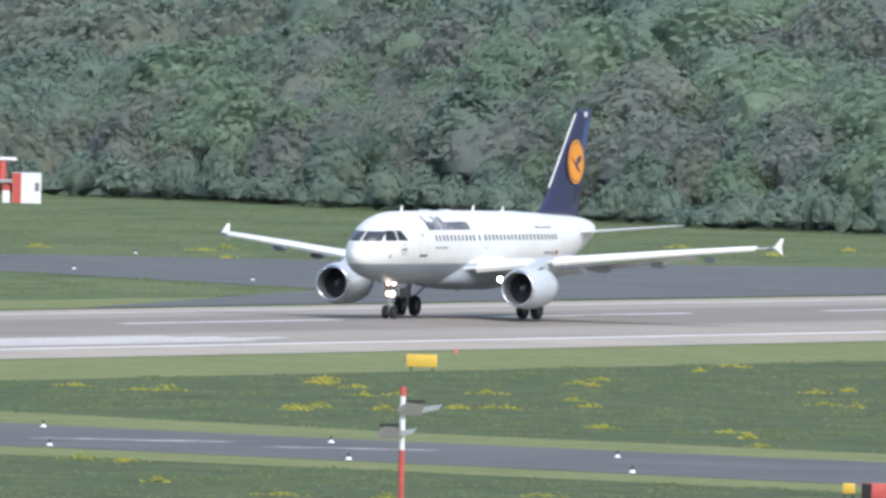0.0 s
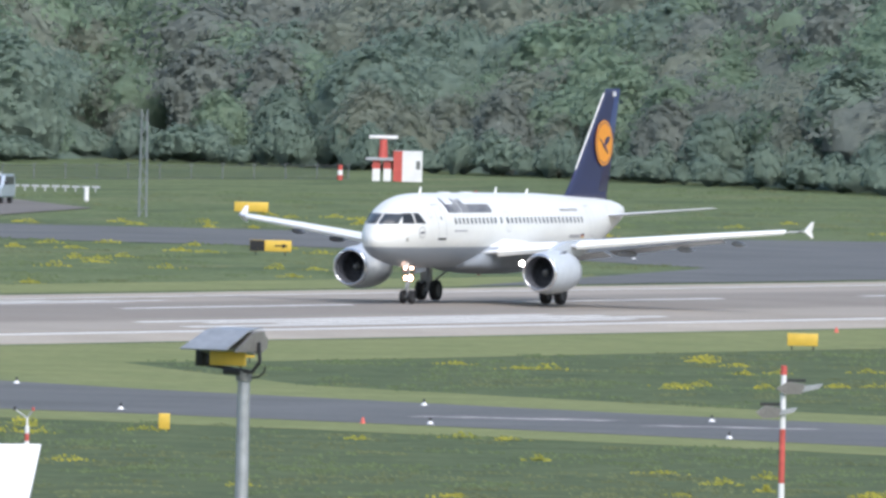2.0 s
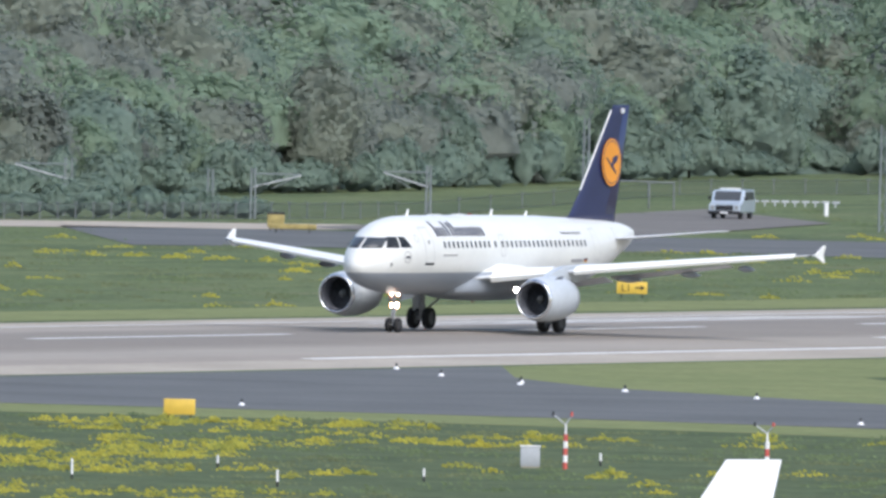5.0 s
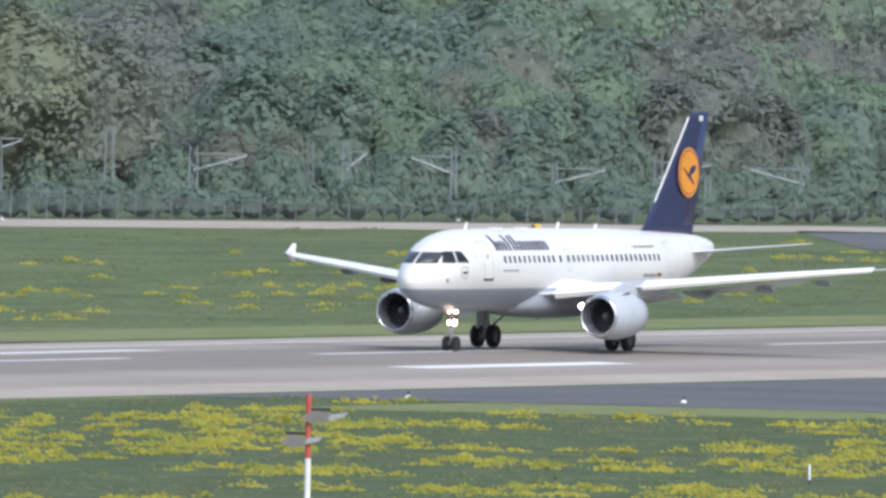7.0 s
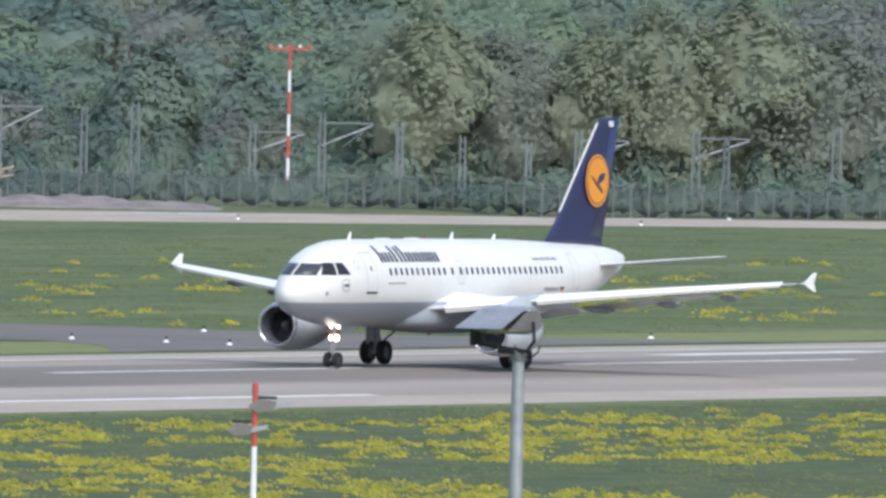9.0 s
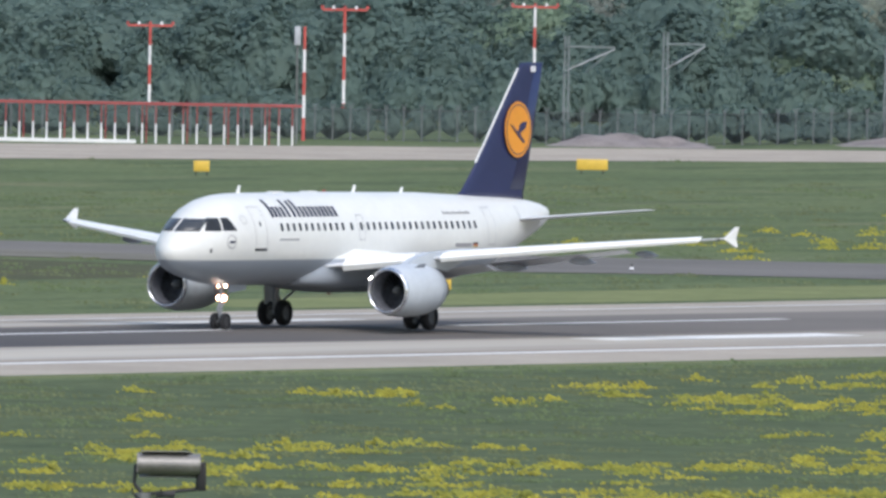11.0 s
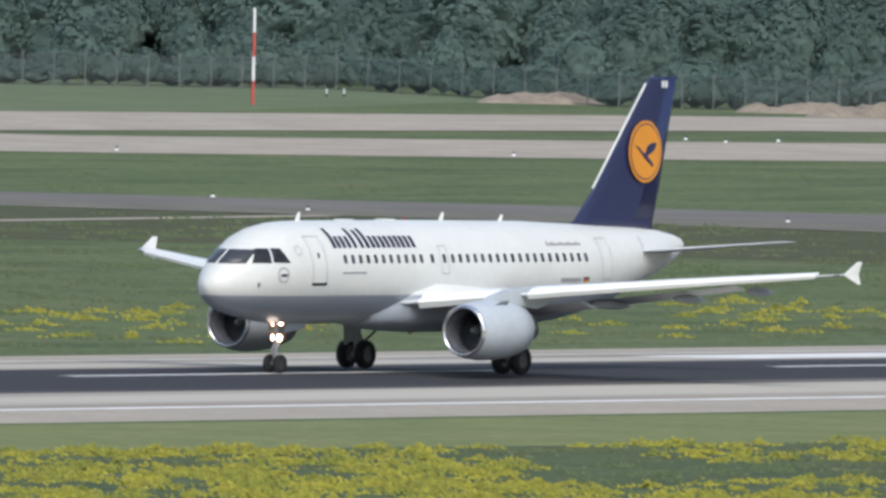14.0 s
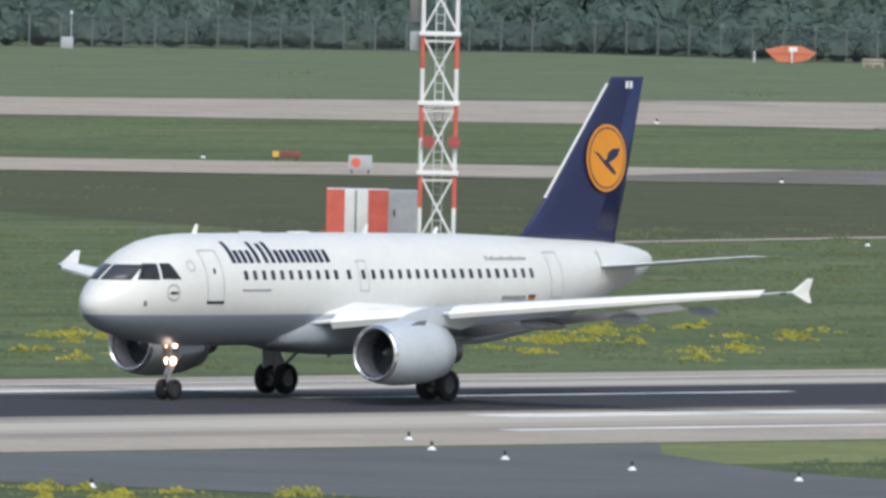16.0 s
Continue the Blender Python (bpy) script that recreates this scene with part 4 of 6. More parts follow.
# the ground of the slope under the wood
bm = bmesh.new()
rows = []
for i in range(60):
    az = AZ0 - 0.4 + (AZ1 - AZ0 + 0.8) * i / 59
    a = radians(az)
    rows.append([bm.verts.new(((wood_edge(az) + o) * math.cos(a), (wood_edge(az) + o) * math.sin(a), G + 0.004 + hill(o))) for o in (6, 30, 60, 95, 140)])
for p, q in zip(rows, rows[1:]):
    for k in range(4):
        bm.faces.new((p[k], q[k], q[k + 1], p[k + 1]))
bmesh.ops.recalc_face_normals(bm, faces=bm.faces)
tagged(part("ground_slope", bm, HAZED_LEAVES[0], None), "green overgrown slope under the trees of the wood", "ground", kind="structure")
# the wood up the slope, joined by kind of leaf
stuff = [Thicket() for _ in range(5)]
for off, hh, step in ((11, 0.75, 0.08), (17, 0.8, 0.08), (24, 0.8, 0.08), (31, 0.85, 0.09), (39, 0.85, 0.09), (47, 0.9, 0.09), (55, 0.9, 0.095), (64, 0.95, 0.1), (73, 1.0, 0.1)):
    az = AZ0 - 0.1
    while az < (AZ1 + 0.1 if off < 58 else 30.5):
        u = noise.noise(Vector((az * 2.6, off * 0.04, 0)))
        c = wood_rng.choice((0, 1, 1, 0, 1, 2)) if u < 0.1 else wood_rng.choice((1, 2, 3, 3, 3))
        if az + wood_rng.uniform(-0.7, 0.7) > 29.7:
            c = 4
        o, a, s = off + wood_rng.uniform(-4, 4), radians(az), hh * wood_rng.uniform(0.65, 1.25)
        r = wood_edge(az) + o
        stuff[c].add(wood_rng.choice(TOPS), (r * math.cos(a), r * math.sin(a), G + hill(o) - 0.3), s * wood_rng.uniform(0.85, 1.6), s, wood_rng.random() * 6.283)
        az += step * wood_rng.uniform(0.55, 1.45)
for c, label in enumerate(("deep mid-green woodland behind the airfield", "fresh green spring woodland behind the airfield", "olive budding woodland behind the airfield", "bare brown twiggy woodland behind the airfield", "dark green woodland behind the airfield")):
    stuff[c].finish("woodland", HAZED_LEAVES[c], label, "trees")


# ---- things on the airfield ----
def yaw_of(p):
    return math.degrees(math.atan2(p[1], p[0])) - 90


def sign(at, turn, w, h, label, lift=0.25, black=0.0, red=0.0, text="", arrow=False):
    """A lit taxiway sign: a box on two short legs, its face in panels."""
    t = thing("taxiway_sign", label, "sign", (*at, G), turn, group="taxiway signs")
    part("casing", smoothed(boxed(-w / 2, w / 2, 0.0, 0.22, lift, lift + h, bevel=0.02)), YELLOW if not red else RED, t)
    for x in (-w * 0.35, w * 0.35):
        part("leg", tubed((x, 0.11, 0), (x, 0.11, lift), 0.035, 0.035, 8), DARK, t)
    if black:
        part("black_panel", boxed(-w / 2 + 0.01, -w / 2 + w * black, -0.02, -0.002, lift + 0.02, lift + h - 0.02), BLACK, t)
    if text:
        cu = bpy.data.curves.new("lettering", "FONT")
        cu.body, cu.size, cu.extrude, cu.align_x = text, h * 0.85, 0.006, "CENTER"
        me = bpy.data.meshes.new_from_object(new("lettering_source", cu).evaluated_get(bpy.context.evaluated_depsgraph_get()))
        src = bpy.data.objects["lettering_source"]
        bpy.data.objects.remove(src)
        me.materials.append(BLACK)
        o = new("lettering", me)
        o.parent = t
        o.matrix_basis = pose(-w * 0.2, -0.012, lift + h * 0.2, 90, 0, 0)
        o["label"] = "black letters " + text
    if arrow:
        part("arrow", prism(bmesh.new(), [(w * 0.1, 0.44), (w * 0.28, 0.44), (w * 0.28, 0.28), (w * 0.42, 0.5), (w * 0.28, 0.72), (w * 0.28, 0.56), (w * 0.1, 0.56)], 0.012, lambda u, v, q: Vector((u, -0.016 + q, lift + h * v))), BLACK, t)
    return t


SY = "yellow taxiway sign standing in the grass"
sign((1436.4, 631.3), -66.3, 1.60, 0.65, SY)
sign((1366.0, 631.3), -65.2, 1.76, 0.57, SY)
sign((1808.9, 835.2), -65.2, 2.25, 0.64, SY)
sign((1663.9, 766.9), -65.3, 2.55, 0.69, "yellow taxiway sign with a black panel in the grass", black=0.36, arrow=True)
sign((1543.7, 735.2), -64.5, 1.74, 0.68, "yellow exit sign with black letters and arrow beside the runway", text="L1", arrow=True)
sign((1227.4, 607.3), -63.7, 1.44, 0.72, SY)
sign((1242.8, 730.6), -59.5, 1.79, 0.71, "yellow exit sign with black letters and arrow beside the runway", text="L7", arrow=True)
sign((1513.8, 905.8), -59.1, 0.93, 0.63, SY)
sign((1550.9, 900.8), -59.9, 1.86, 0.64, SY)
sign((1449.4, 931.6), -57.3, 1.30, 0.58, SY)
sign((1327.4, 825.2), -58.1, 1.71, 0.59, SY)
low_sign = sign((1268.8, 832.8), -56.7, 2.86, 0.32, "long faded yellow taxiway sign low in the grass")
OLD_YELLOW = material("faded_yellow", (0.42, 0.34, 0.12), 0.7, vary=0.25, size=0.6, fine=0.1)
low_sign.children[0].data.materials[0] = OLD_YELLOW
marker_board = sign((1730.5, 849.6), -63.9, 1.1, 0.8, "small faded yellow marker board with a dark top")
marker_board.children[0].data.materials[0] = OLD_YELLOW
part("dark_top", boxed(-0.56, 0.56, -0.02, 0.24, 1.06, 1.2), DARK, marker_board)
low_board = sign((1724.4, 845.4), -63.9, 3.04, 0.32, "long low faded yellow marker board")
low_board.children[0].data.materials[0] = OLD_YELLOW
sign((1676.2, 856.2), -62.9, 0.60, 0.64, "small yellow marker board beside the road", black=0.3)
sign((1221.6, 568.1), -65.1, 0.51, 0.71, "narrow yellow marker post in the grass", lift=0.08)
sign((857.8, 637.9), -53.4, 1.77, 0.66, SY)
faded = sign((1487.6, 1100.7), -53.5, 5.02, 0.34, "long faded yellow sign near the second runway")
sign((1329.5, 826.4), -58.1, 1.77, 0.41, SY)
sign((1185.2, 499.4), -67.2, 1.45, 0.82, "red and black taxiway sign in the grass", red=1, black=0.3)
sign((1199.0, 506.6), -67.1, 0.54, 0.44, SY)
faded.children[0].data.materials[0] = OLD_YELLOW
no_entry = sign((1224.1, 962.7), -51.8, 1.23, 0.76, "pale grey board with a faded red disc")
no_entry.children[0].data.materials[0] = CABINET
part("disc", smoothed(tubed((-0.22, -0.03, 0.62), (-0.22, -0.005, 0.62), 0.25, 0.25, 20)), ORANGE_RED, no_entry)
red_board = sign((1245.0, 984.1), -51.7, 1.49, 0.32, "low dull red and yellow marker board", red=1)
red_board.children[0].data.materials[0] = material("dull_red", (0.24, 0.07, 0.055), 0.7, vary=0.15, size=0.5)
part("yellow_panel", boxed(-0.735, -0.4, -0.02, -0.002, 0.26, 0.56), YELLOW, red_board)


# light bases
def edge_light(at, turn, s):
    t = thing("edge_light", "low taxiway edge light on a splayed white base", "runway light", (*at, G), turn, group="airfield edge lights")
    bm = bmesh.new()
    loft(bm, [[(s * r * math.cos(2 * math.pi * i / 8), s * r * math.sin(2 * math.pi * i / 8), s * z) for i in range(8)] for r, z in ((0.75, 0.0), (0.65, 0.25), (0.35, 0.55), (0.28, 0.7))])
    part("base", bm, WHITE, t, "white splayed base")
    part("lamp_head", tubed((0, 0, s * 0.7), (0, 0, s * 1.4), s * 0.26, s * 0.18, 8), DARK, t, "dark lamp head")
    return t


NEAR_LIGHTS = [(1240.7, 548.8), (1285.6, 584.4), (1249.6, 567.7), (1271.9, 563.5), (1260.7, 544.2), (1233.0, 531.5), (1317.9, 633.6), (1310.9, 624.6), (1303.4, 614.0), (1258.3, 587.4), (1343.4, 652.7), (1331.6, 644.5), (1322.2, 635.6), (1309.9, 624.1), (1258.2, 619.3), (1256.7, 634.0), (1251.4, 645.8), (1348.8, 723.9), (1306.3, 733.9), (1305.6, 728.1), (1331.9, 740.6), (1304.0, 723.6), (841.2, 659.1), (832.7, 651.4), (826.5, 643.3), (821.6, 633.9), (818.4, 624.2), (784.6, 628.2)]
FAR_LIGHTS = [(1772.4, 799.4), (1709.9, 775.4), (1688.3, 753.5), (1294.7, 836.1), (1322.0, 841.8), (1333.9, 841.5), (1555.3, 988.3), (1525.2, 957.1), (1586.2, 977.4), (1408.2, 994.0), (1301.8, 912.6), (1278.9, 890.5), (1290.3, 868.1), (1429.7, 981.1), (1493.1, 1012.1), (1488.7, 1006.2), (1497.3, 1008.2), (1382.8, 1036.7), (1273.0, 961.1), (1253.8, 925.9), (1270.6, 907.6), (1369.5, 1055.4), (1382.6, 1036.5), (1271.4, 959.9), (1237.9, 945.7), (1366.6, 1053.1), (1247.1, 991.4), (1122.4, 852.3), (1666.5, 895.3), (1695.6, 904.5), (1733.2, 891.0), (1670.8, 897.6), (1700.3, 907.1), (1646.4, 913.2), (1306.6, 756.5), (1329.1, 815.7)]
for p in NEAR_LIGHTS:
    edge_light(p, yaw_of(p), 0.24)
for p in FAR_LIGHTS:
    edge_light(p, yaw_of(p), 0.2)

# slope indicator units
for at in [(966.2, 642.3), (962.4, 630.6), (960.1, 620.0), (955.2, 607.8)]:
    t = thing("slope_indicator", "dark-topped approach slope light unit on pale legs", "runway light", (*at, G), yaw_of(at), group="approach slope lights")
    part("housing", smoothed(prism(bmesh.new(), [(-0.28, 0.36), (0.28, 0.36), (0.37, 0.6), (-0.37, 0.6)], 0.66, lambda u, v, w: Vector((u, w - 0.33, v)))), DARK, t, "dark flared housing")
    part("hood", boxed(-0.4, 0.4, -0.38, 0.36, 0.604, 0.655), BLACK, t)
    for x, y in ((-0.16, -0.2), (0.14, -0.2), (0.0, 0.25)):
        part("leg", tubed((x, y, 0), (x, y, 0.37), 0.04, 0.04, 8), CABINET, t, "pale grey leg")

# low marker posts in the meadow
for at in [(1133.4, 565.8), (1146.5, 565.4), (1126.2, 552.6), (1135.5, 550.3), (1119.9, 549.5), (1120.8, 559.5), (1591.8, 1107.1), (1593.8, 1107.1), (1170.3, 558.7), (1128.4, 563.3)]:
    t = thing("marker_post", "short white marker post with a dark foot", "post", (*at, G), yaw_of(at), group="marker posts")
    part("foot", tubed((0, 0, 0), (0, 0, 0.22), 0.05, 0.05, 8), DARK, t)
    part("shaft", tubed((0, 0, 0.22), (0, 0, 0.55), 0.055, 0.05, 8), WHITE, t)
for at in [(1485.5, 650.9), (1247.2, 570.0)]:
    t = thing("marker_cone", "faded orange marker cone in the grass", "cone", (*at, G), yaw_of(at), group="orange markers")
    part("cone", tubed((0, 0, 0.03), (0, 0, 0.3), 0.11, 0.04, 12), ORANGE_RED, t)
    part("foot", boxed(-0.14, 0.14, -0.14, 0.14, 0, 0.03), ORANGE_RED, t)
for at in [(1614.7, 1036.2), (1612.1, 1026.7), (1618.3, 1016.9), (1616.2, 1009.1), (1619.9, 1005.0), (1622.1, 999.5), (1609.9, 1055.6), (1610.0, 1040.6), (1612.1, 1034.4), (1612.5, 1027.0)]:
    t = thing("marker_box", "small white marker box by the perimeter road", "box", (*at, G), yaw_of(at), group="white marker boxes")
    part("body", smoothed(boxed(-0.22, 0.22, -0.2, 0.2, 0.05, 0.48, bevel=0.04)), WHITE, t)
    part("plinth", boxed(-0.25, 0.25, -0.23, 0.23, 0, 0.05), CONCRETE, t)


for at in [(1562.1, 1125.9), (1564.4, 1125.8)]:
    t = thing("marker_block", "broad white marker block beside a chequered hut", "block", (*at, G), yaw_of(at), group="white marker blocks")
    part("body", smoothed(boxed(-0.45, 0.45, -0.25, 0.25, 0.05, 0.52, bevel=0.06)), WHITE, t)
    part("plinth", boxed(-0.48, 0.48, -0.28, 0.28, 0, 0.05), CONCRETE, t)


# ---- masts and lamps on the near side ----
def striped(parent, z0, z1, r0, r1, step, first=0, name="segment", x=0.0, y=0.0, n=10, a=None, b=None):
    """A pole in red and white lengths, each its own piece."""
    k = max(1, round((z1 - z0) / step))
    for i in range(k):
        u, v = i / k, (i + 1) / k
        part(name, smoothed(tubed((x, y, z0 + (z1 - z0) * u), (x, y, z0 + (z1 - z0) * v), r0 + (r1 - r0) * u, r0 + (r1 - r0) * v, n)), ((a or RED), (b or WHITE))[(i + first) % 2], parent)


LENS = material("lamp_glass", (0.35, 0.36, 0.36), 0.15, vary=0.1, size=0.3)
SODIUM = material("floodlight_casing", (0.26, 0.25, 0.23), 0.45, 0.4, vary=0.15, size=0.4, fine=0.05)


def floodlight_mast(at, turn, top, head_turn, label, amber=False):
    """A tapered grey pole with one long floodlight in a stirrup."""
    t = thing("floodlight_mast", label, "light mast", (*at, G), turn, group="grey floodlight masts")
    H = top - G
    part("pole", smoothed(tubed((0, 0, 0), (0, 0, H), 0.2, 0.082, 18)), GREY_STEEL, t, "grey galvanised pole")
    part("collar", smoothed(tubed((0, 0, H - 0.1), (0, 0, H + 0.04), 0.11, 0.11, 14)), DULL_STEEL, t)
    head = new("floodlight")
    head.parent, head.matrix_basis = t, pose(0.3 if head_turn else -0.15, 0, H, 0, 0, head_turn or -32)
    st = tubed((-0.42, 0, 0.1), (0.3, 0, 0.02), 0.025, 0.025, 8)
    tube(st, (0.3, 0, 0.02), (0.42, 0, 0.16), 0.025, 0.025, 8)
    tube(st, (0.42, 0, 0.16), (0.4, 0, 0.42), 0.025, 0.025, 8)
    tube(st, (-0.42, 0, 0.1), (-0.46, 0, 0.42), 0.03, 0.03, 8)
    part("stirrup", st, DARK, head, "dark bent stirrup")
    part("knuckle", smoothed(boxed(-0.13, 0.13, -0.06, 0.06, -0.02, 0.07, bevel=0.02)), DARK, head)
    bm = bmesh.new()
    prof = [(0.03 + 0.2 * math.cos(0.4 * i), 0.47 + 0.145 * math.sin(0.4 * i)) for i in range(16)] if head_turn else [(-0.16, 0.36), (-0.02, 0.58), (0.14, 0.6), (0.26, 0.5), (0.24, 0.38), (0.06, 0.3)]
    prism(bm, prof, 0.84, lambda u, v, w: Vector((w - 0.46, u, v - 0.04)))
    part("casing", smoothed(bm, 50), SODIUM, head, "weathered grey casing")
    part("front_glass", prism(bmesh.new(), [(-0.2, 0.36), (0.0, 0.3), (0.0, 0.285), (-0.2, 0.345)], 0.8, lambda u, v, w: Vector((w - 0.44, u, v - 0.04))), LENS, head, "lamp glass")
    bm = bmesh.new()
    prism(bm, [(-0.55, 0.34), (-0.08, 0.6), (0.2, 0.63), (0.2, 0.615), (-0.07, 0.585), (-0.54, 0.325)], 0.72, lambda u, v, w: Vector((w - 0.5 + 0.28 * (u + 0.55) * (1 if w < 0.1 else 0.55), u, v - 0.02)))
    part("hood", bm, SODIUM if head_turn else GREY_STEEL, head, "sheet metal hood")
    part("end_cheek", prism(bmesh.new(), [(-0.52, 0.32), (-0.08, 0.58), (0.16, 0.6), (0.2, 0.36), (-0.1, 0.32)], 0.02, lambda u, v, w: Vector((0.36 + w + 0.05 * u, u, v - 0.03))), SODIUM, head)
    part("ballast_box", smoothed(boxed(-0.54, -0.42, -0.1, 0.12, 0.08, 0.46, bevel=0.02)), BLACK, head, "black gear box")
    cab = bmesh.new()
    for i in range(6):
        a, b = math.pi * i / 6, math.pi * (i + 1) / 6
        tube(cab, (0.25 - 0.2 * math.cos(a), 0.1, 0.1 - 0.16 * math.sin(a)), (0.25 - 0.2 * math.cos(b), 0.1, 0.1 - 0.16 * math.sin(b)), 0.012, 0.012, 6)
    part("cable", cab, BLACK, head)
    if head_turn:
        part("label_plate", boxed(0.0, 0.07, -0.262, -0.256, 0.44, 0.54), WHITE, head)
    if amber:
        part("amber_panel", smoothed(boxed(-0.3, 0.26, -0.12, -0.08, 0.1, 0.31, bevel=0.01)), YELLOW, head, "amber yellow panel under the hood")
    return t


floodlight_mast((363.1, 167.7), -65.2, 21.55, 0, "tall grey floodlight mast with an amber panel under its hood", True)
floodlight_mast((351.6, 190.7), -61.5, 21.61, 0, "tall grey floodlight mast with a long lamp hood")
floodlight_mast((324.6, 233.8), -54.2, 19.90, 180, "tall grey floodlight mast, its casing turned to the field")
floodlight_mast((342.9, 206.0), -59.0, 18.59, 180, "tall grey floodlight mast, its casing turned to the field")


def striped_mast(at, turn, top, lamps=2):
    t = thing("obstacle_mast", "red and white banded mast with two small floodlights", "light mast", (*at, G), turn, group="red and white apron masts")
    H = top - G
    striped(t, 0, H - 0.1, 0.1, 0.05, 0.95, 1)
    part("obstacle_lamp", smoothed(tubed((0, 0, H - 0.1), (0, 0, H + 0.06), 0.06, 0.05, 12)), RED, t, "red obstacle lamp")
    for z, dx, s in ((H - 0.32, 0.18, 1), (H - 0.74, -0.2, 0.9)):
        fl = new("small_floodlight")
        fl.parent, fl.matrix_basis = t, pose(dx, 0.02, z, 0, 0, 0)
        part("bracket", boxed(-dx if dx > 0 else -0.2, 0.2 if dx > 0 else -dx, -0.03, 0.03, 0.1, 0.15), DARK, fl)
        part("casing", smoothed(prism(bmesh.new(), [(-0.3 * s, -0.02), (-0.16 * s, -0.12), (0.14 * s, -0.1), (0.2 * s, 0.06), (-0.12 * s, 0.1)], 0.26, lambda u, v, w: Vector((u, w - 0.13, v)))), SODIUM, fl, "grey lamp casing")
        part("visor", prism(bmesh.new(), [(0.1 * s, 0.02), (0.5 * s, 0.08), (0.44 * s, 0.0), (0.12 * s, -0.08)], 0.22, lambda u, v, w: Vector((u, w - 0.11, v))), GREY_STEEL, fl, "pale sheet visor")
    return t


striped_mast((475.9, 209.5), -66.2, 19.39)
striped_mast((461.3, 240.0), -62.5, 18.55)
striped_mast((454.9, 251.9), -61.0, 18.50)
striped_mast((440.2, 276.8), -57.8, 17.89)
striped_mast((420.3, 306.1), -53.9, 17.13)
t = thing("signal_horn", "small pale horn on a thin stand", "lamp", (*[(980.0, 615.4)][0], G), 0)
part("stand", tubed((0, 0, 0), (0, 0, 0.8), 0.05, 0.05, 8), GREY_STEEL, t)
part("horn", smoothed(tubed((-0.15, 0, 0.75), (0.55, 0, 0.95), 0.22, 0.12, 12)), WHITE, t)


# wind sensors on short striped stands
def wind_sensor(at, turn, H):
    t = thing("wind_sensor", "red and white instrument post with forked arms", "weather mast", (*at, G), turn, group="wind sensors")
    striped(t, 0, H * 0.62, 0.11, 0.1, 0.3)
    part("neck", tubed((0, 0, H * 0.62), (0, 0, H * 0.8), 0.05, 0.04, 8), WHITE, t)
    bm = tubed((0, 0, H * 0.78), (-0.55, 0, H * 0.97), 0.035, 0.03, 8)
    tube(bm, (0, 0, H * 0.8), (0.25, 0, H * 0.95), 0.035, 0.03, 8)
    part("fork", bm, GREY_STEEL, t)
    for x in (-0.55, 0.25):
        part("lamp", smoothed(tubed((x, 0, H * 0.94), (x, 0, H * 1.02), 0.07, 0.05, 10)), RED if x > 0 else DARK, t)


wind_sensor((1163.0, 556.9), -64.4, 2.43)
wind_sensor((1170.4, 550.8), -64.8, 2.07)
t = thing("equipment_box", "pale grey equipment box in the meadow", "cabinet", (*[(1163.9, 559.0)][0], G), -64)
part("body", smoothed(boxed(-0.42, 0.42, -0.35, 0.35, 0.06, 0.9, bevel=0.03)), CABINET, t)
part("lid", boxed(-0.45, 0.45, -0.38, 0.38, 0.9, 0.95), WHITE, t)
part("plinth", boxed(-0.4, 0.4, -0.33, 0.33, 0, 0.06), CONCRETE, t)


# ---- far side: fence, railway, huts, masts ----
FENCE_LINE = [(1981.8, 905.5), (1925.9, 913.0), (1790.0, 869.0), (1732.7, 877.8), (1724.8, 895.4), (1683.8, 912.4), (1693.0, 922.5), (1699.5, 929.1), (1673.7, 952.2), (1647.3, 951.6), (1627.0, 993.8), (1622.9, 1005.9), (1621.9, 1048.0), (1607.0, 1054.4), (1591.0, 1069.8), (1588.3, 1081.8), (1616.7, 1123.4), (1597.7, 1137.2), (1605.0, 1165.4), (1565.8, 1182.6), (1568.6, 1216.6), (1528.4, 1232.2)]
FENCE = material("chain_link", (0.1, 0.115, 0.12), 0.6, 0.4, vary=0.1, size=2)
fn = FENCE.node_tree
tr, mx = fn.nodes.new("ShaderNodeBsdfTransparent"), fn.nodes.new("ShaderNodeMixShader")
mx.inputs[0].default_value = 0.26
fn.links.new(tr.outputs[0], mx.inputs[1])
fn.links.new(fn.nodes["Principled BSDF"].outputs[0], mx.inputs[2])
fn.links.new(mx.outputs[0], fn.nodes["Material Output"].inputs["Surface"])
POST = material("fence_post", (0.2, 0.22, 0.22), 0.6, 0.2, vary=0.15, size=0.8)
fence = thing("perimeter_fence", "tall grey chain-link perimeter fence with angled tops", "fence")
FH = 2.05
FENCE_AZ = [math.degrees(math.atan2(y, x)) for x, y in FENCE_LINE]
FENCE_R = [math.hypot(x, y) for x, y in FENCE_LINE]


def fence_place(az, beyond=0.0):
    r = float(np.interp(az, FENCE_AZ, FENCE_R)) + beyond
    return r * math.cos(radians(az)), r * math.sin(radians(az))


run, tall, az = [], [], 24.6
while az < 38.88:
    run.append(fence_place(az))
    tall.append(float(np.interp(az, (27.5, 28.2), (0.5, 1.0))))   # lower along the railway
    az += 0.034 if 25.9 < az < 31 else 0.06
pm = bpy.data.meshes.new("fence_post")
b = tubed((0, 0, 0), (0, 0, FH), 0.045, 0.045, 6)
tube(b, (0, 0, FH), (0.16, -0.1, FH + 0.3), 0.035, 0.03, 6)
tube(b, (0, 0, FH), (-0.16, 0.1, FH + 0.3), 0.035, 0.03, 6)
b.to_mesh(pm)
b.free()
pm.materials.append(POST)
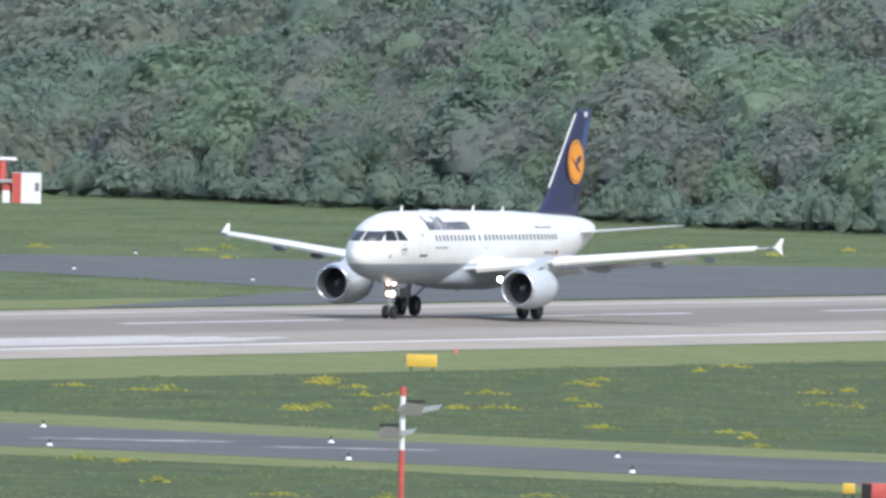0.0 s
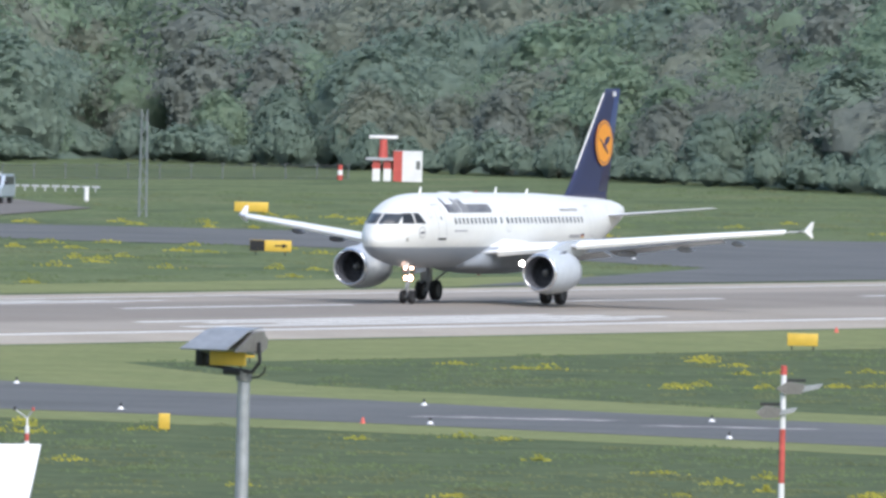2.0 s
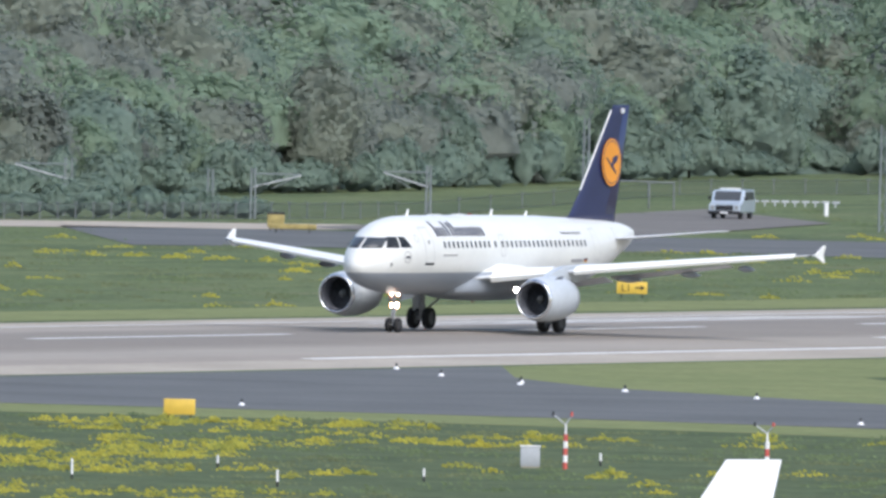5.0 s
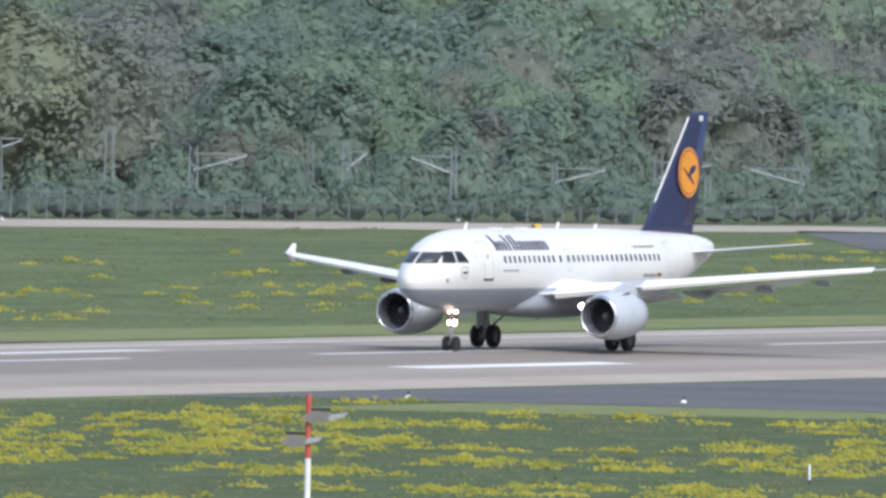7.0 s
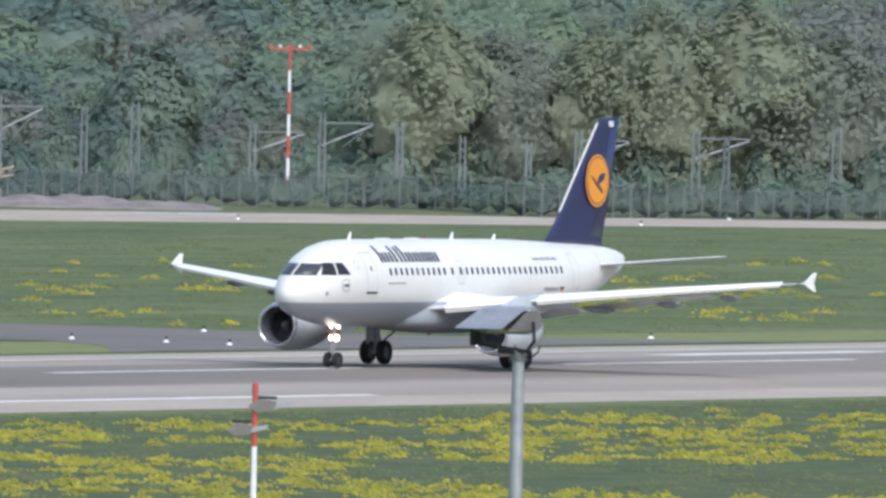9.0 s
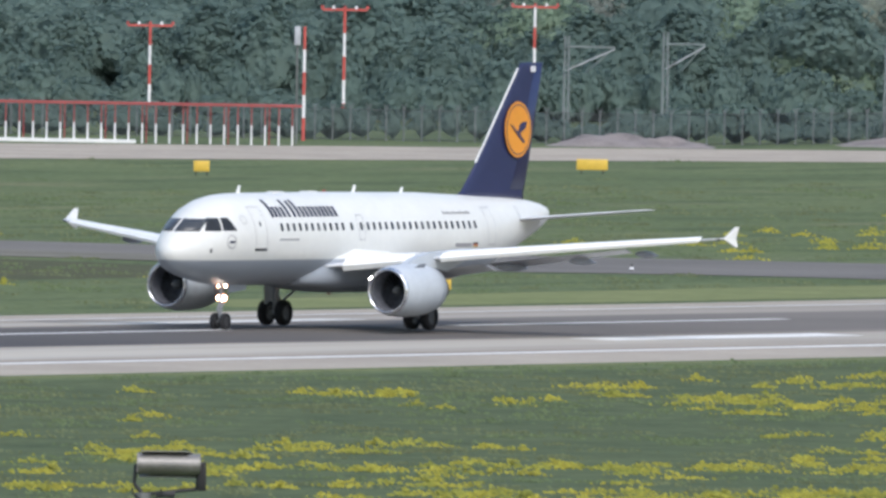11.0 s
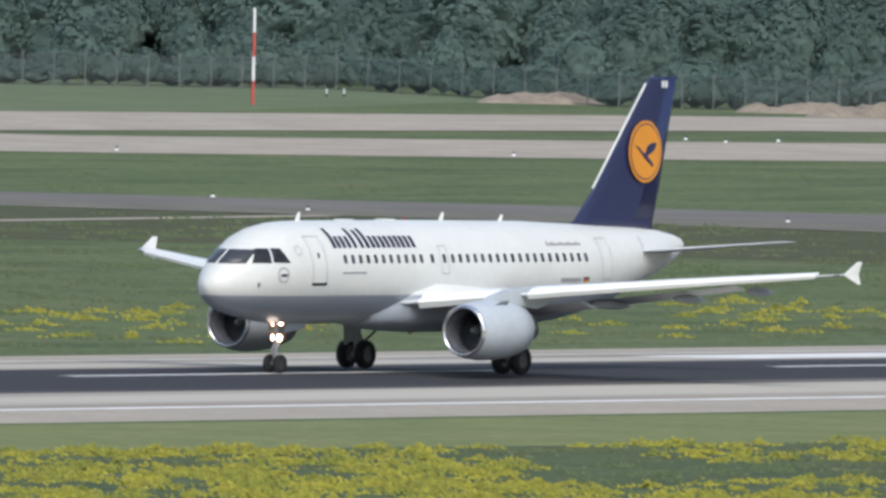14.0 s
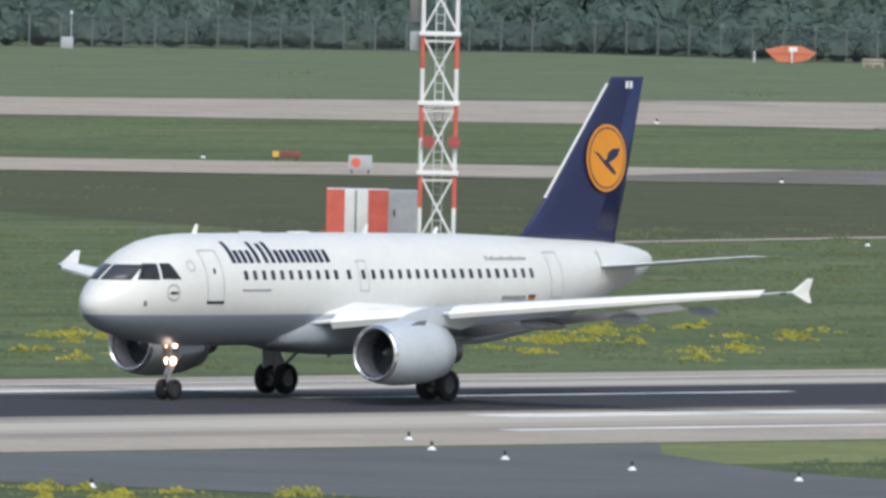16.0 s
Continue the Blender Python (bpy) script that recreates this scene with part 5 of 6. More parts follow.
for (x, y), h in zip(run, tall):
    o = new("fence_post", pm)
    o.parent, o.location, o.scale = fence, (x, y, G), (1, 1, h)
bm = bmesh.new()
vs = [(bm.verts.new((x, y, G + 0.03)), bm.verts.new((x, y, G + FH * h))) for (x, y), h in zip(run, tall)]
for (a, b), (c, d) in zip(vs, vs[1:]):
    bm.faces.new((a, c, d, b))
part("wire_mesh", bm, FENCE, fence, "grey chain-link mesh")
for z in (0.1, FH - 0.05):
    bm = bmesh.new()
    vs = [(bm.verts.new((x, y, G + z * h - 0.02)), bm.verts.new((x, y, G + z * h + 0.02))) for (x, y), h in zip(run, tall)]
    for (a, b), (c, d) in zip(vs, vs[1:]):
        bm.faces.new((a, c, d, b))
    bmesh.ops.solidify(bm, geom=list(bm.faces), thickness=0.03)
    part("rail", bm, POST, fence)

scrub_rng, scrub, scrub_dark, az = random.Random(31), Thicket(), Thicket(), 26.2
while az < 38.9:
    x, y = fence_place(az, scrub_rng.uniform(4, 11))
    (scrub if az < 29.2 else scrub_dark).add(scrub_rng.choice(BUSHES), (x, y, G - 0.1), scrub_rng.uniform(0.5, 1.0), scrub_rng.uniform(0.4, 0.85), scrub_rng.random() * 6.283)
    az += scrub_rng.uniform(0.02, 0.06)
scrub.finish("scrub", HAZED_LEAVES[0], "green scrub along the perimeter fence", "shrubs")
scrub_dark.finish("scrub", HAZED_LEAVES[4], "dark green scrub along the perimeter fence", "shrubs")

OLD_STEEL = material("catenary_steel", (0.23, 0.26, 0.26), 0.6, 0.2, vary=0.12, size=1.5)


def catenary_mast(at, turn, top, arm, wide):
    t = thing("catenary_mast", "grey railway catenary mast with a cantilever arm", "railway mast", (*at, G), turn, group="railway catenary masts")
    H = top - G
    w = wide / 2
    for x in (-w, w):
        part("upright", smoothed(tubed((x, 0, 0), (x * 0.75, 0, H), 0.075, 0.06, 8)), OLD_STEEL, t)
    for i in range(8):
        part("lacing_bar", tubed((w * (1 if i % 2 else -1), 0, H * i / 8), (w * (-1 if i % 2 else 1), 0, H * (i + 1) / 8), 0.03, 0.03, 5), OLD_STEEL, t)
    if arm:
        part("cantilever", smoothed(tubed((0, 0, H * 0.62), (arm, 0.3, H * 0.86), 0.06, 0.05, 8)), GREY_STEEL, t, "pale slanting bracket tube")
        part("top_tube", smoothed(tubed((0, 0, H * 0.88), (arm, 0.3, H * 0.88), 0.05, 0.045, 8)), OLD_STEEL, t)
        part("steady_arm", tubed((arm * 0.95, 0.3, H * 0.86), (arm * 0.4, 0.2, H * 0.6), 0.035, 0.03, 6), OLD_STEEL, t)
        ins = bmesh.new()
        for i in range(4):
            tube(ins, (arm * 0.1 + 0.12 * i, 0.03, H * 0.648 + 0.012 * i * H), (arm * 0.1 + 0.12 * i + 0.05, 0.03, H * 0.65 + 0.012 * i * H), 0.08, 0.08, 8)
        part("insulator", ins, DULL_STEEL, t)
    return t


catenary_mast((1781.7, 852.1), -64.4, 6.66, 0.00, 0.41)
catenary_mast((1790.1, 834.4), -65.0, 6.63, 0.00, 0.48)
catenary_mast((1762.4, 891.3), -63.2, 3.72, 3.53, 0.59)
catenary_mast((1766.8, 882.7), -63.5, 3.36, -3.53, 0.59)
catenary_mast((1770.9, 874.3), -63.7, 2.81, 0.00, 0.41)
catenary_mast((1772.2, 871.8), -63.8, 2.94, 3.16, 0.33)
catenary_mast((1777.2, 861.4), -64.1, 3.30, -2.97, 0.33)
catenary_mast((1756.3, 903.3), -62.8, 3.86, -2.79, 0.41)
catenary_mast((1759.4, 897.4), -63.0, 3.13, 3.35, 0.41)
catenary_mast((1763.9, 888.4), -63.3, 2.49, 0.00, 0.37)
catenary_mast((1752.0, 911.7), -62.5, 4.26, 0.00, 0.41)
catenary_mast((1753.1, 909.6), -62.6, 4.12, 1.30, 0.56)
catenary_mast((1745.8, 923.4), -62.1, 4.94, 0.00, 0.63)
catenary_mast((1748.4, 918.5), -62.3, 3.80, 3.53, 0.63)
catenary_mast((1752.0, 911.7), -62.5, 4.23, 0.00, 0.41)
catenary_mast((1737.8, 938.4), -61.6, 4.35, 3.35, 0.48)
catenary_mast((1741.5, 931.6), -61.9, 4.67, 3.53, 0.52)
catenary_mast((1742.4, 929.8), -61.9, 3.59, 0.00, 0.41)
catenary_mast((1734.2, 945.1), -61.4, 3.86, 0.00, 0.41)
catenary_mast((1732.2, 948.7), -61.3, 4.52, 0.00, 0.41)
catenary_mast((1727.5, 957.2), -61.0, 4.46, 3.35, 0.41)
catenary_mast((1729.7, 953.2), -61.1, 5.25, 3.35, 0.41)
catenary_mast((1732.2, 948.8), -61.3, 4.65, 0.00, 0.41)
catenary_mast((1742.4, 929.8), -61.9, 4.13, 0.00, 0.37)
catenary_mast((1717.5, 975.2), -60.4, 5.24, 3.16, 0.41)
catenary_mast((1719.3, 971.9), -60.5, 5.99, 2.97, 0.56)
catenary_mast((1722.1, 966.9), -60.7, 5.32, 0.00, 0.41)
catenary_mast((1723.8, 964.0), -60.8, 5.68, 0.00, 0.56)
catenary_mast((1742.4, 929.8), -61.9, 4.23, 0.00, 0.37)
catenary_mast((1736.3, 941.3), -61.5, 3.60, 0.00, 0.37)
catenary_mast((1710.2, 987.9), -60.0, 5.91, 2.60, 0.37)
catenary_mast((1706.9, 993.5), -59.8, 5.58, 3.16, 0.33)


def crossbar_mast(at, turn, top, bar, step=1.4, r=0.12, bars=True):
    t = thing("approach_light_mast", "red and white banded mast with a crossbar of lamps" if bars else "red and white banded mast", "light mast", (*at, G), turn, group="red and white approach masts")
    H = top - G
    striped(t, 0, H, r, r * 0.8, step)
    if bars:
        part("crossbar", boxed(-bar / 2, bar / 2, -0.06, 0.06, H - 0.08, H + 0.06), RED, t)
        for i in range(5):
            x = -bar / 2 + bar * i / 4
            part("lamp", smoothed(tubed((x, 0, H + 0.05), (x, 0, H + 0.25), 0.1, 0.08, 8)), WHITE if i % 2 else RED, t)
    return t


crossbar_mast((1715.5, 947.9), -61.1, 9.57, 2.58)
crossbar_mast((1680.1, 1009.4), -59.0, 5.96, 2.95)
crossbar_mast((1686.6, 998.5), -59.4, 7.21, 2.95)
crossbar_mast((1692.9, 987.8), -59.7, 7.61, 2.95)
crossbar_mast((1633.7, 970.1), -59.3, 6.78, 0, bars=False)
crossbar_mast((1557.2, 1088.7), -55.0, 5.69, 0, bars=False)
t = thing("mast_box", "pale grey box unit on a banded mast", "box", (*[(1621.7, 963.5)][0], G), -59)
part("stem", tubed((0, 0, 0), (0, 0, 6.4), 0.06, 0.06, 8), DULL_STEEL, t)
part("body", smoothed(boxed(-0.2, 0.2, -0.2, 0.2, 6.2, 7.4, bevel=0.05)), CABINET, t)

# localiser array
# a darker red, its strength lowered for haze put into the colour
HAZED_RED = material("hazed_red", (0.38, 0.085, 0.08), 0.6, vary=0.12, size=0.8)
t = thing("localiser_array", "long red antenna array on white-footed posts", "antenna array", (*[(1609.6, 969.3)][0], G), -59.1)
n_post = 27
W = 23.08
HA = 2.45
part("top_beam", boxed(-W / 2, W / 2, -0.12, 0.12, HA, HA + 0.13), HAZED_RED, t, "red top beam")
part("rear_beam", boxed(-W / 2, W / 2, 0.9, 1.05, HA - 0.05, HA + 0.08), HAZED_RED, t)
for i in range(n_post):
    x = -W / 2 + W * (i + 0.3) / n_post
    part("post", tubed((x, 0, 1.25), (x, 0, HA), 0.04, 0.04, 6), HAZED_RED, t)
    part("post_foot", tubed((x, 0, 0), (x, 0, 1.25), 0.07, 0.06, 6), WHITE, t, "white lower post")
for i in range(0, n_post, 3):
    x = -W / 2 + W * (i + 0.6) / n_post
    part("rear_post", tubed((x, 1.0, 0), (x, 1.0, HA), 0.05, 0.05, 6), HAZED_RED, t)
part("plinth", boxed(-W * 0.45, W * 0.05, -0.5, 0.3, 0, 0.22), WHITE, t, "white base slab")
part("obstacle_lamp", tubed((-W * 0.46, 0, HA + 0.16), (-W * 0.46, 0, HA + 0.42), 0.09, 0.07, 8), RED, t)

# windsock, hanging limp
SOCK_R = material("windsock_red", (0.6, 0.05, 0.05), 0.8, vary=0.15, size=0.5)
t = thing("windsock", "limp red and white windsock on a white pole", "windsock", (*[(1400.4, 857.8)][0], G), -59)
H = 5.72
striped(t, 0, H, 0.06, 0.05, 0.9, 1)
part("hoop", tubed((0, 0, H), (0.45, 0, H), 0.04, 0.04, 8), RED, t)
for i in range(5):
    z0, z1 = H + 0.05 - 0.72 * i, H + 0.05 - 0.72 * (i + 1)
    r0, r1 = 0.42 - 0.05 * i, 0.42 - 0.05 * (i + 1)
    part("sock_ring", smoothed(tubed((0.42 + 0.06 * i, 0, z0), (0.42 + 0.06 * (i + 1) + 0.04 * (i % 2), 0, z1 + 0.02), r0, r1, 12)), (SOCK_R, WHITE)[i % 2], t)


# ---- huts ----
def hut(at, turn, w, d, h, label, stripes=0, checks=0):
    """A small flat-roofed cabin whose cladding boards are separate pieces."""
    t = thing("equipment_hut", label, "hut", (*at, G), turn, group="airfield huts")
    part("wall", boxed(-w / 2, w / 2, 0, d, 0.05, h), WHITE, t)
    lip = 0.03 if stripes else 0.12
    part("roof", boxed(-w / 2 - lip, w / 2 + lip, -lip - 0.01, d + lip, h, h + (0.05 if stripes else 0.14)), ORANGE_RED if stripes else CABINET, t)
    if stripes:
        part("top_band", boxed(-w / 2, w / 2, -0.036, -0.032, h - 0.11, h - 0.012), ORANGE_RED, t, "signal red band")
        for a in (0.84, 1.02):
            part("cross_bar", boxed(w * (a - 0.59), w * (a - 0.52), -0.036, -0.032, h * 0.46, h * 0.56), ORANGE_RED, t)
    part("plinth", boxed(-w / 2 - 0.1, w / 2 + 0.1, -0.1, d + 0.1, 0, 0.06), CONCRETE, t)
    for i in range(stripes):
        if i % 2 == 0:
            a, b = -w / 2 + w * i / stripes, -w / 2 + w * (i + 1) / stripes
            part("panel", boxed(a, b, -0.03, -0.002, 0.06, h - 0.01), ORANGE_RED, t, "signal red panel")
    if checks:
        m = checks
        for i in range(m):
            for j in range(m):
                if (i + j) % 2 == 0:
                    part("panel", boxed(-w / 2 + w * i / m, -w / 2 + w * (i + 1) / m, -0.03, -0.002, h * j / m + 0.06, h * (j + 1) / m), RED, t, "red square panel")
                    part("panel", boxed(w / 2 + 0.002, w / 2 + 0.03, d * i / m, d * (i + 1) / m, h * j / m + 0.06, h * (j + 1) / m), RED, t, "red square panel")
    return t


hut((1599.7, 1043.7), -56.9, 5.93, 2.6, 2.16, "red and white striped equipment hut", stripes=11)
part("hut_pole", tubed((0, 0, 0), (0, 0, 1.1), 0.2, 0.2, 8), CABINET, tagged(thing("vent_cabinet", "narrow grey cabinet beside a striped hut", "cabinet", (*[(1596.5, 1045.6)][0], G), -57), ""))
h2 = hut((1555.0, 1125.2), -54.1, 3.75, 4.0, 2.35, "red and white chequered equipment hut", checks=4)
h2.children[1].data.materials[0] = DULL_STEEL
h2.rotation_euler.z += radians(-38)
part("gable", prism(bmesh.new(), [(-1.95, 0), (1.95, 0), (0, 0.36)], 4.0, lambda u, v, w: Vector((u, w, 2.35 + 0.14 + v))), DULL_STEEL, h2)
t = thing("radar_hut", "red and white radar cabin with a turning aerial", "hut", (*[(1974.9, 900.4)][0], G), -65.4)
part("cabin", boxed(-0.2, 1.9, 0, 2.0, 0, 2.2), WHITE, t)
part("red_side", boxed(-0.2, 0.45, -0.03, -0.002, 0, 2.2), RED, t)
part("doorway", boxed(1.45, 1.75, -0.03, -0.002, 0.9, 1.5), DULL_STEEL, t)
for x in (-1.7, -0.9):
    part("leg", boxed(x, x + 0.55, 0.2, 0.9, 0, 0.9), WHITE, t)
    part("leg_band", boxed(x - 0.01, x + 0.56, 0.19, 0.91, 0.9, 1.5), RED, t)
part("platform", boxed(-2.2, 0.2, 0, 1.2, 1.5, 1.7), CABINET, t)
part("pedestal", tubed((-0.95, 0.6, 1.7), (-0.95, 0.6, 3.0), 0.35, 0.25, 12), RED, t)
part("aerial", smoothed(boxed(-2.0, 0.1, 0.5, 0.75, 3.05, 3.3, bevel=0.08)), WHITE, t, "white bar aerial")
t = thing("marker_drum", "short red and white banded post", "post", (*[(1973.5, 904.2)][0], G), 0)
striped(t, 0, 1.1, 0.2, 0.18, 0.37)

# lattice tower with its cabinets
TX, TY = 1101.0, 861.3
tower = thing("lattice_tower", "red and white steel lattice tower beside cabinets", "tower", (TX, TY, G), -52.3)
w0 = 1.59 / 2
LEVEL = 3.24
for i in range(8):
    za, zb = LEVEL * i, LEVEL * (i + 1)
    for j, (x, y) in enumerate(((-1, -1), (1, -1), (1, 1), (-1, 1))):
        for k in range(2):
            part("leg", smoothed(tubed((x * w0, y * w0, za + (zb - za) * k / 2), (x * w0, y * w0, za + (zb - za) * (k + 1) / 2), 0.1, 0.1, 8)), WHITE if k == 0 else ORANGE_RED, tower)
        x2, y2 = ((1, -1), (1, 1), (-1, 1), (-1, -1))[j]
        part("brace", tubed((x * w0, y * w0, za + 0.1), (x2 * w0, y2 * w0, zb - 0.1), 0.05, 0.05, 6), WHITE, tower)
        part("brace", tubed((x2 * w0, y2 * w0, za + 0.1), (x * w0, y * w0, zb - 0.1), 0.05, 0.05, 6), WHITE, tower)
        part("ring_bar", tubed((x * w0, y * w0, zb - 0.35), (x2 * w0, y2 * w0, zb - 0.35), 0.05, 0.05, 6), WHITE, tower)
    part("platform", smoothed(boxed(-w0 - 0.18, w0 + 0.18, -w0 - 0.18, w0 + 0.18, zb - 0.1, zb + 0.1, bevel=0.03)), WHITE, tower, "white platform frame")
lad = bmesh.new()
for x in (-0.2, 0.2):
    tube(lad, (x, w0 - 0.1, 0), (x, w0 - 0.1, LEVEL * 8), 0.03, 0.03, 5)
for i in range(60):
    tube(lad, (-0.2, w0 - 0.1, 0.4 * i + 0.2), (0.2, w0 - 0.1, 0.4 * i + 0.2), 0.02, 0.02, 4)
part("ladder", lad, WHITE, tower)
part("antenna_box", smoothed(boxed(-w0 - 0.65, -w0 - 0.1, -0.3, 0.3, LEVEL * 3.15, LEVEL * 3.15 + 1.5, bevel=0.05)), DULL_STEEL, tower, "dark grey antenna box")
part("antenna_cap", boxed(-w0 - 0.75, -w0 - 0.05, -0.35, 0.35, LEVEL * 3.15 + 1.6, LEVEL * 3.15 + 1.75), WHITE, tower)
part("side_box", smoothed(boxed(-w0 - 0.62, -w0 - 0.1, -0.25, 0.25, LEVEL * 2.75, LEVEL * 2.75 + 0.9, bevel=0.05)), CABINET, tower)
for x in (-0.45, 0.75):
    part("drum_antenna", smoothed(tubed((x, -w0 - 0.35, LEVEL * 1.45), (x, -w0 - 0.02, LEVEL * 1.45), 0.3, 0.3, 18)), HAZED_RED, tower, "red drum antenna")
t = thing("striped_container", "red and white striped container beside the lattice tower", "container", [(1104.7, 868.9)][0] + (G,), -52)
part("body", smoothed(boxed(-1.45, 1.45, 0, 2.2, 0.05, 2.25, bevel=0.03)), WHITE, t)
for a, b in ((-1.45, -0.6), (0.5, 1.45)):
    part("panel", boxed(a, b, -0.03, -0.002, 0.07, 2.23), ORANGE_RED, t, "signal red panel")
part("door_gap", boxed(-0.12, -0.04, -0.03, -0.002, 0.07, 2.2), DULL_STEEL, t)
t = thing("grey_cabinet", "pale grey steel cabinet beside the lattice tower", "cabinet", [(1107.6, 868.5)][0] + (G,), -52)
part("body", smoothed(boxed(-0.76, 0.76, 0, 1.6, 0.05, 2.2, bevel=0.03)), CABINET, t)
part("door", boxed(-0.66, 0.66, -0.03, -0.002, 0.15, 2.1), CABINET, t)
part("handle", boxed(-0.4, -0.34, -0.07, -0.03, 0.95, 1.3), DARK, t)

# ---- vehicle, heaps and odd things by the fence ----
CAR_BODY = material("silver_blue_paint", (0.5, 0.57, 0.64), 0.3, 0.3, vary=0.06, size=0.8, coat=0.5)
van = thing("utility_vehicle", "silver-blue boxy utility vehicle facing the field", "van", (*[(1823.9, 861.9)][0], G), -64 - 14)
bm = bmesh.new()
prism(bm, [(-0.0, 0.45), (0.0, 1.05), (0.75, 1.2), (1.25, 1.95), (4.2, 2.0), (4.4, 1.2), (4.4, 0.45)], 2.2, lambda u, v, w: Vector((w - 1.1, u, v)))
bmesh.ops.bevel(bm, geom=list(bm.edges), offset=0.07, segments=2, affect="EDGES")
part("body", smoothed(bm), CAR_BODY, van)
part("windscreen", prism(bmesh.new(), [(0.79, 1.27), (1.2, 1.86), (1.16, 1.88), (0.75, 1.29)], 1.8, lambda u, v, w: Vector((w - 0.9, u - 0.02, v))), GLASS, van, "dark windscreen")
part("grille", boxed(-0.6, 0.6, -0.04, 0.0, 0.62, 0.95), DARK, van)
part("bumper", smoothed(boxed(-1.1, 1.1, -0.12, 0.05, 0.35, 0.58, bevel=0.04)), DARK, van, "dark bumper")
for s in (-1, 1):
    part("headlight", smoothed(tubed((s * 0.82, -0.06, 0.8), (s * 0.82, 0.0, 0.8), 0.13, 0.14, 12)), LENS, van)
    part("side_window", boxed(s * 1.095 - 0.01, s * 1.095 + 0.01, 1.4, 3.9, 1.3, 1.82), GLASS, van)
    part("mirror", smoothed(boxed(s * 1.25 - 0.1, s * 1.25 + 0.1, 0.9, 1.0, 1.3, 1.55, bevel=0.03)), DARK, van)
    for y in (0.85, 3.5):
        w = wheel(van, "wheel", s * 0.92, y, 0.36, 0.36, 0.24, TYRE, RIM)
        w.rotation_euler.z = radians(90)
part("front_plate", boxed(-0.26, 0.26, -0.145, -0.125, 0.4, 0.52), WHITE, van)
part("roof_bar", smoothed(boxed(-0.7, 0.7, 1.5, 1.75, 2.0, 2.1, bevel=0.03)), WHITE, van)


def heap(name, label, category, at, turn, w, d, h, mat, seed):
    """A low uneven heap on the ground."""
    bm = bmesh.new()
    bmesh.ops.create_grid(bm, x_segments=36, y_segments=10, size=0.5)
    for v in bm.verts:
        u = max(0.0, 1 - (2 * v.co.x) ** 4) * max(0.0, 1 - (2 * v.co.y) ** 2)
        nz = noise.fractal(Vector((v.co.x * w * 0.25 + seed, v.co.y * d * 0.4, seed)), 1.0, 2.0, 4)
        v.co = Vector((v.co.x * w, v.co.y * d, h * u * max(0.15, 0.65 + 0.7 * nz) - 0.1))
    ob = part(name, smoothed(bm, 80), mat, None)
    ob.matrix_basis = pose(*at, G, 0, 0, turn)
    return tagged(ob, label, category)


heap("earth_mound", "low sandy earth mound by the perimeter fence", "earth mound", (1595.6, 1057.3), -56.5, 15.50, 5, 1.23, DIRT, 0)
heap("earth_mound", "low sandy earth mound by the perimeter fence", "earth mound", (1589.9, 1067.0), -56.1, 11.90, 5, 1.15, DIRT, 1)
heap("earth_mound", "low sandy earth mound by the perimeter fence", "earth mound", (1586.3, 1054.3), -56.4, 20.08, 5, 1.29, DIRT, 2)
heap("earth_mound", "low sandy earth mound by the perimeter fence", "earth mound", (1593.7, 1091.6), -55.6, 8.73, 5, 0.87, DIRT, 3)
heap("earth_mound", "low sandy earth mound by the perimeter fence", "earth mound", (1595.2, 1093.6), -55.6, 6.01, 5, 0.95, DIRT, 4)
heap("gravel_bed", "grey-brown gravel bed before the railway", "gravel", (1674.0, 942.0), -60.6, 22.42, 14, 0.95, GRAVEL, 9)
heap("gravel_bed", "grey-brown gravel bed before the railway", "gravel", (1644.2, 952.3), -59.9, 11.45, 10, 0.9, GRAVEL, 12)
WOOD = material("weathered_wood", (0.42, 0.36, 0.29), 0.85, vary=0.2, size=0.6, fine=0.08)
pile = thing("log_pile", "heap of pale cut logs beside the railway", "log pile", (*[(1672.1, 946.6)][0], G), -61)
lr = random.Random(5)
for i in range(26):
    x, z = lr.uniform(-1.5, 1.5), 1.1 + lr.uniform(0, 1.5) * (1 - abs(lr.uniform(-1, 1)) * 0.4)
    a = lr.uniform(-0.35, 0.35)
    part("log", tubed((x - 0.9, lr.uniform(-0.5, 0.5), z - a), (x + 0.9, lr.uniform(-0.5, 0.5), z + a), 0.09, 0.08, 7), WOOD, pile)
part("log_bed", smoothed(boxed(-1.6, 1.6, -0.5, 0.5, 0, 1.2, bevel=0.3)), GRAVEL, pile)
for p, w in zip([(1671.4, 949.6), (1669.5, 942.7), (1657.9, 925.9), (1659.6, 922.7)], (2.0, 5.0, 2.4, 3.6)):
    t = thing("plank", "long pale grey plank lying by the gravel", "plank", (*p, G), yaw_of(p), group="planks by the fence")
    part("board", boxed(-w / 2, w / 2, -0.2, 0.2, 0.02, 0.11), CABINET, t)
t = thing("low_barrier", "row of low pale grey barrier boards beside the service road", "barrier", (*[(1885.0, 885.3)][0], G), -65)
for i in range(9):
    part("board", boxed(-3.1 + 0.7 * i, -2.55 + 0.7 * i, -0.06, 0.06, 0.28, 0.43), CABINET, t)
    part("foot", boxed(-2.9 + 0.7 * i, -2.8 + 0.7 * i, -0.1, 0.1, 0, 0.28), CABINET, t)
t = thing("white_post", "white bollard beside the service road", "post", (*[(1845.8, 864.6)][0], G), 0)
part("shaft", tubed((0, 0, 0), (0, 0, 1.0), 0.16, 0.15, 10), WHITE, t)
t = thing("steel_gate_frame", "thin grey steel gate frame at the wood's edge", "gate", (*[(1859.1, 885.6)][0], G), -64)
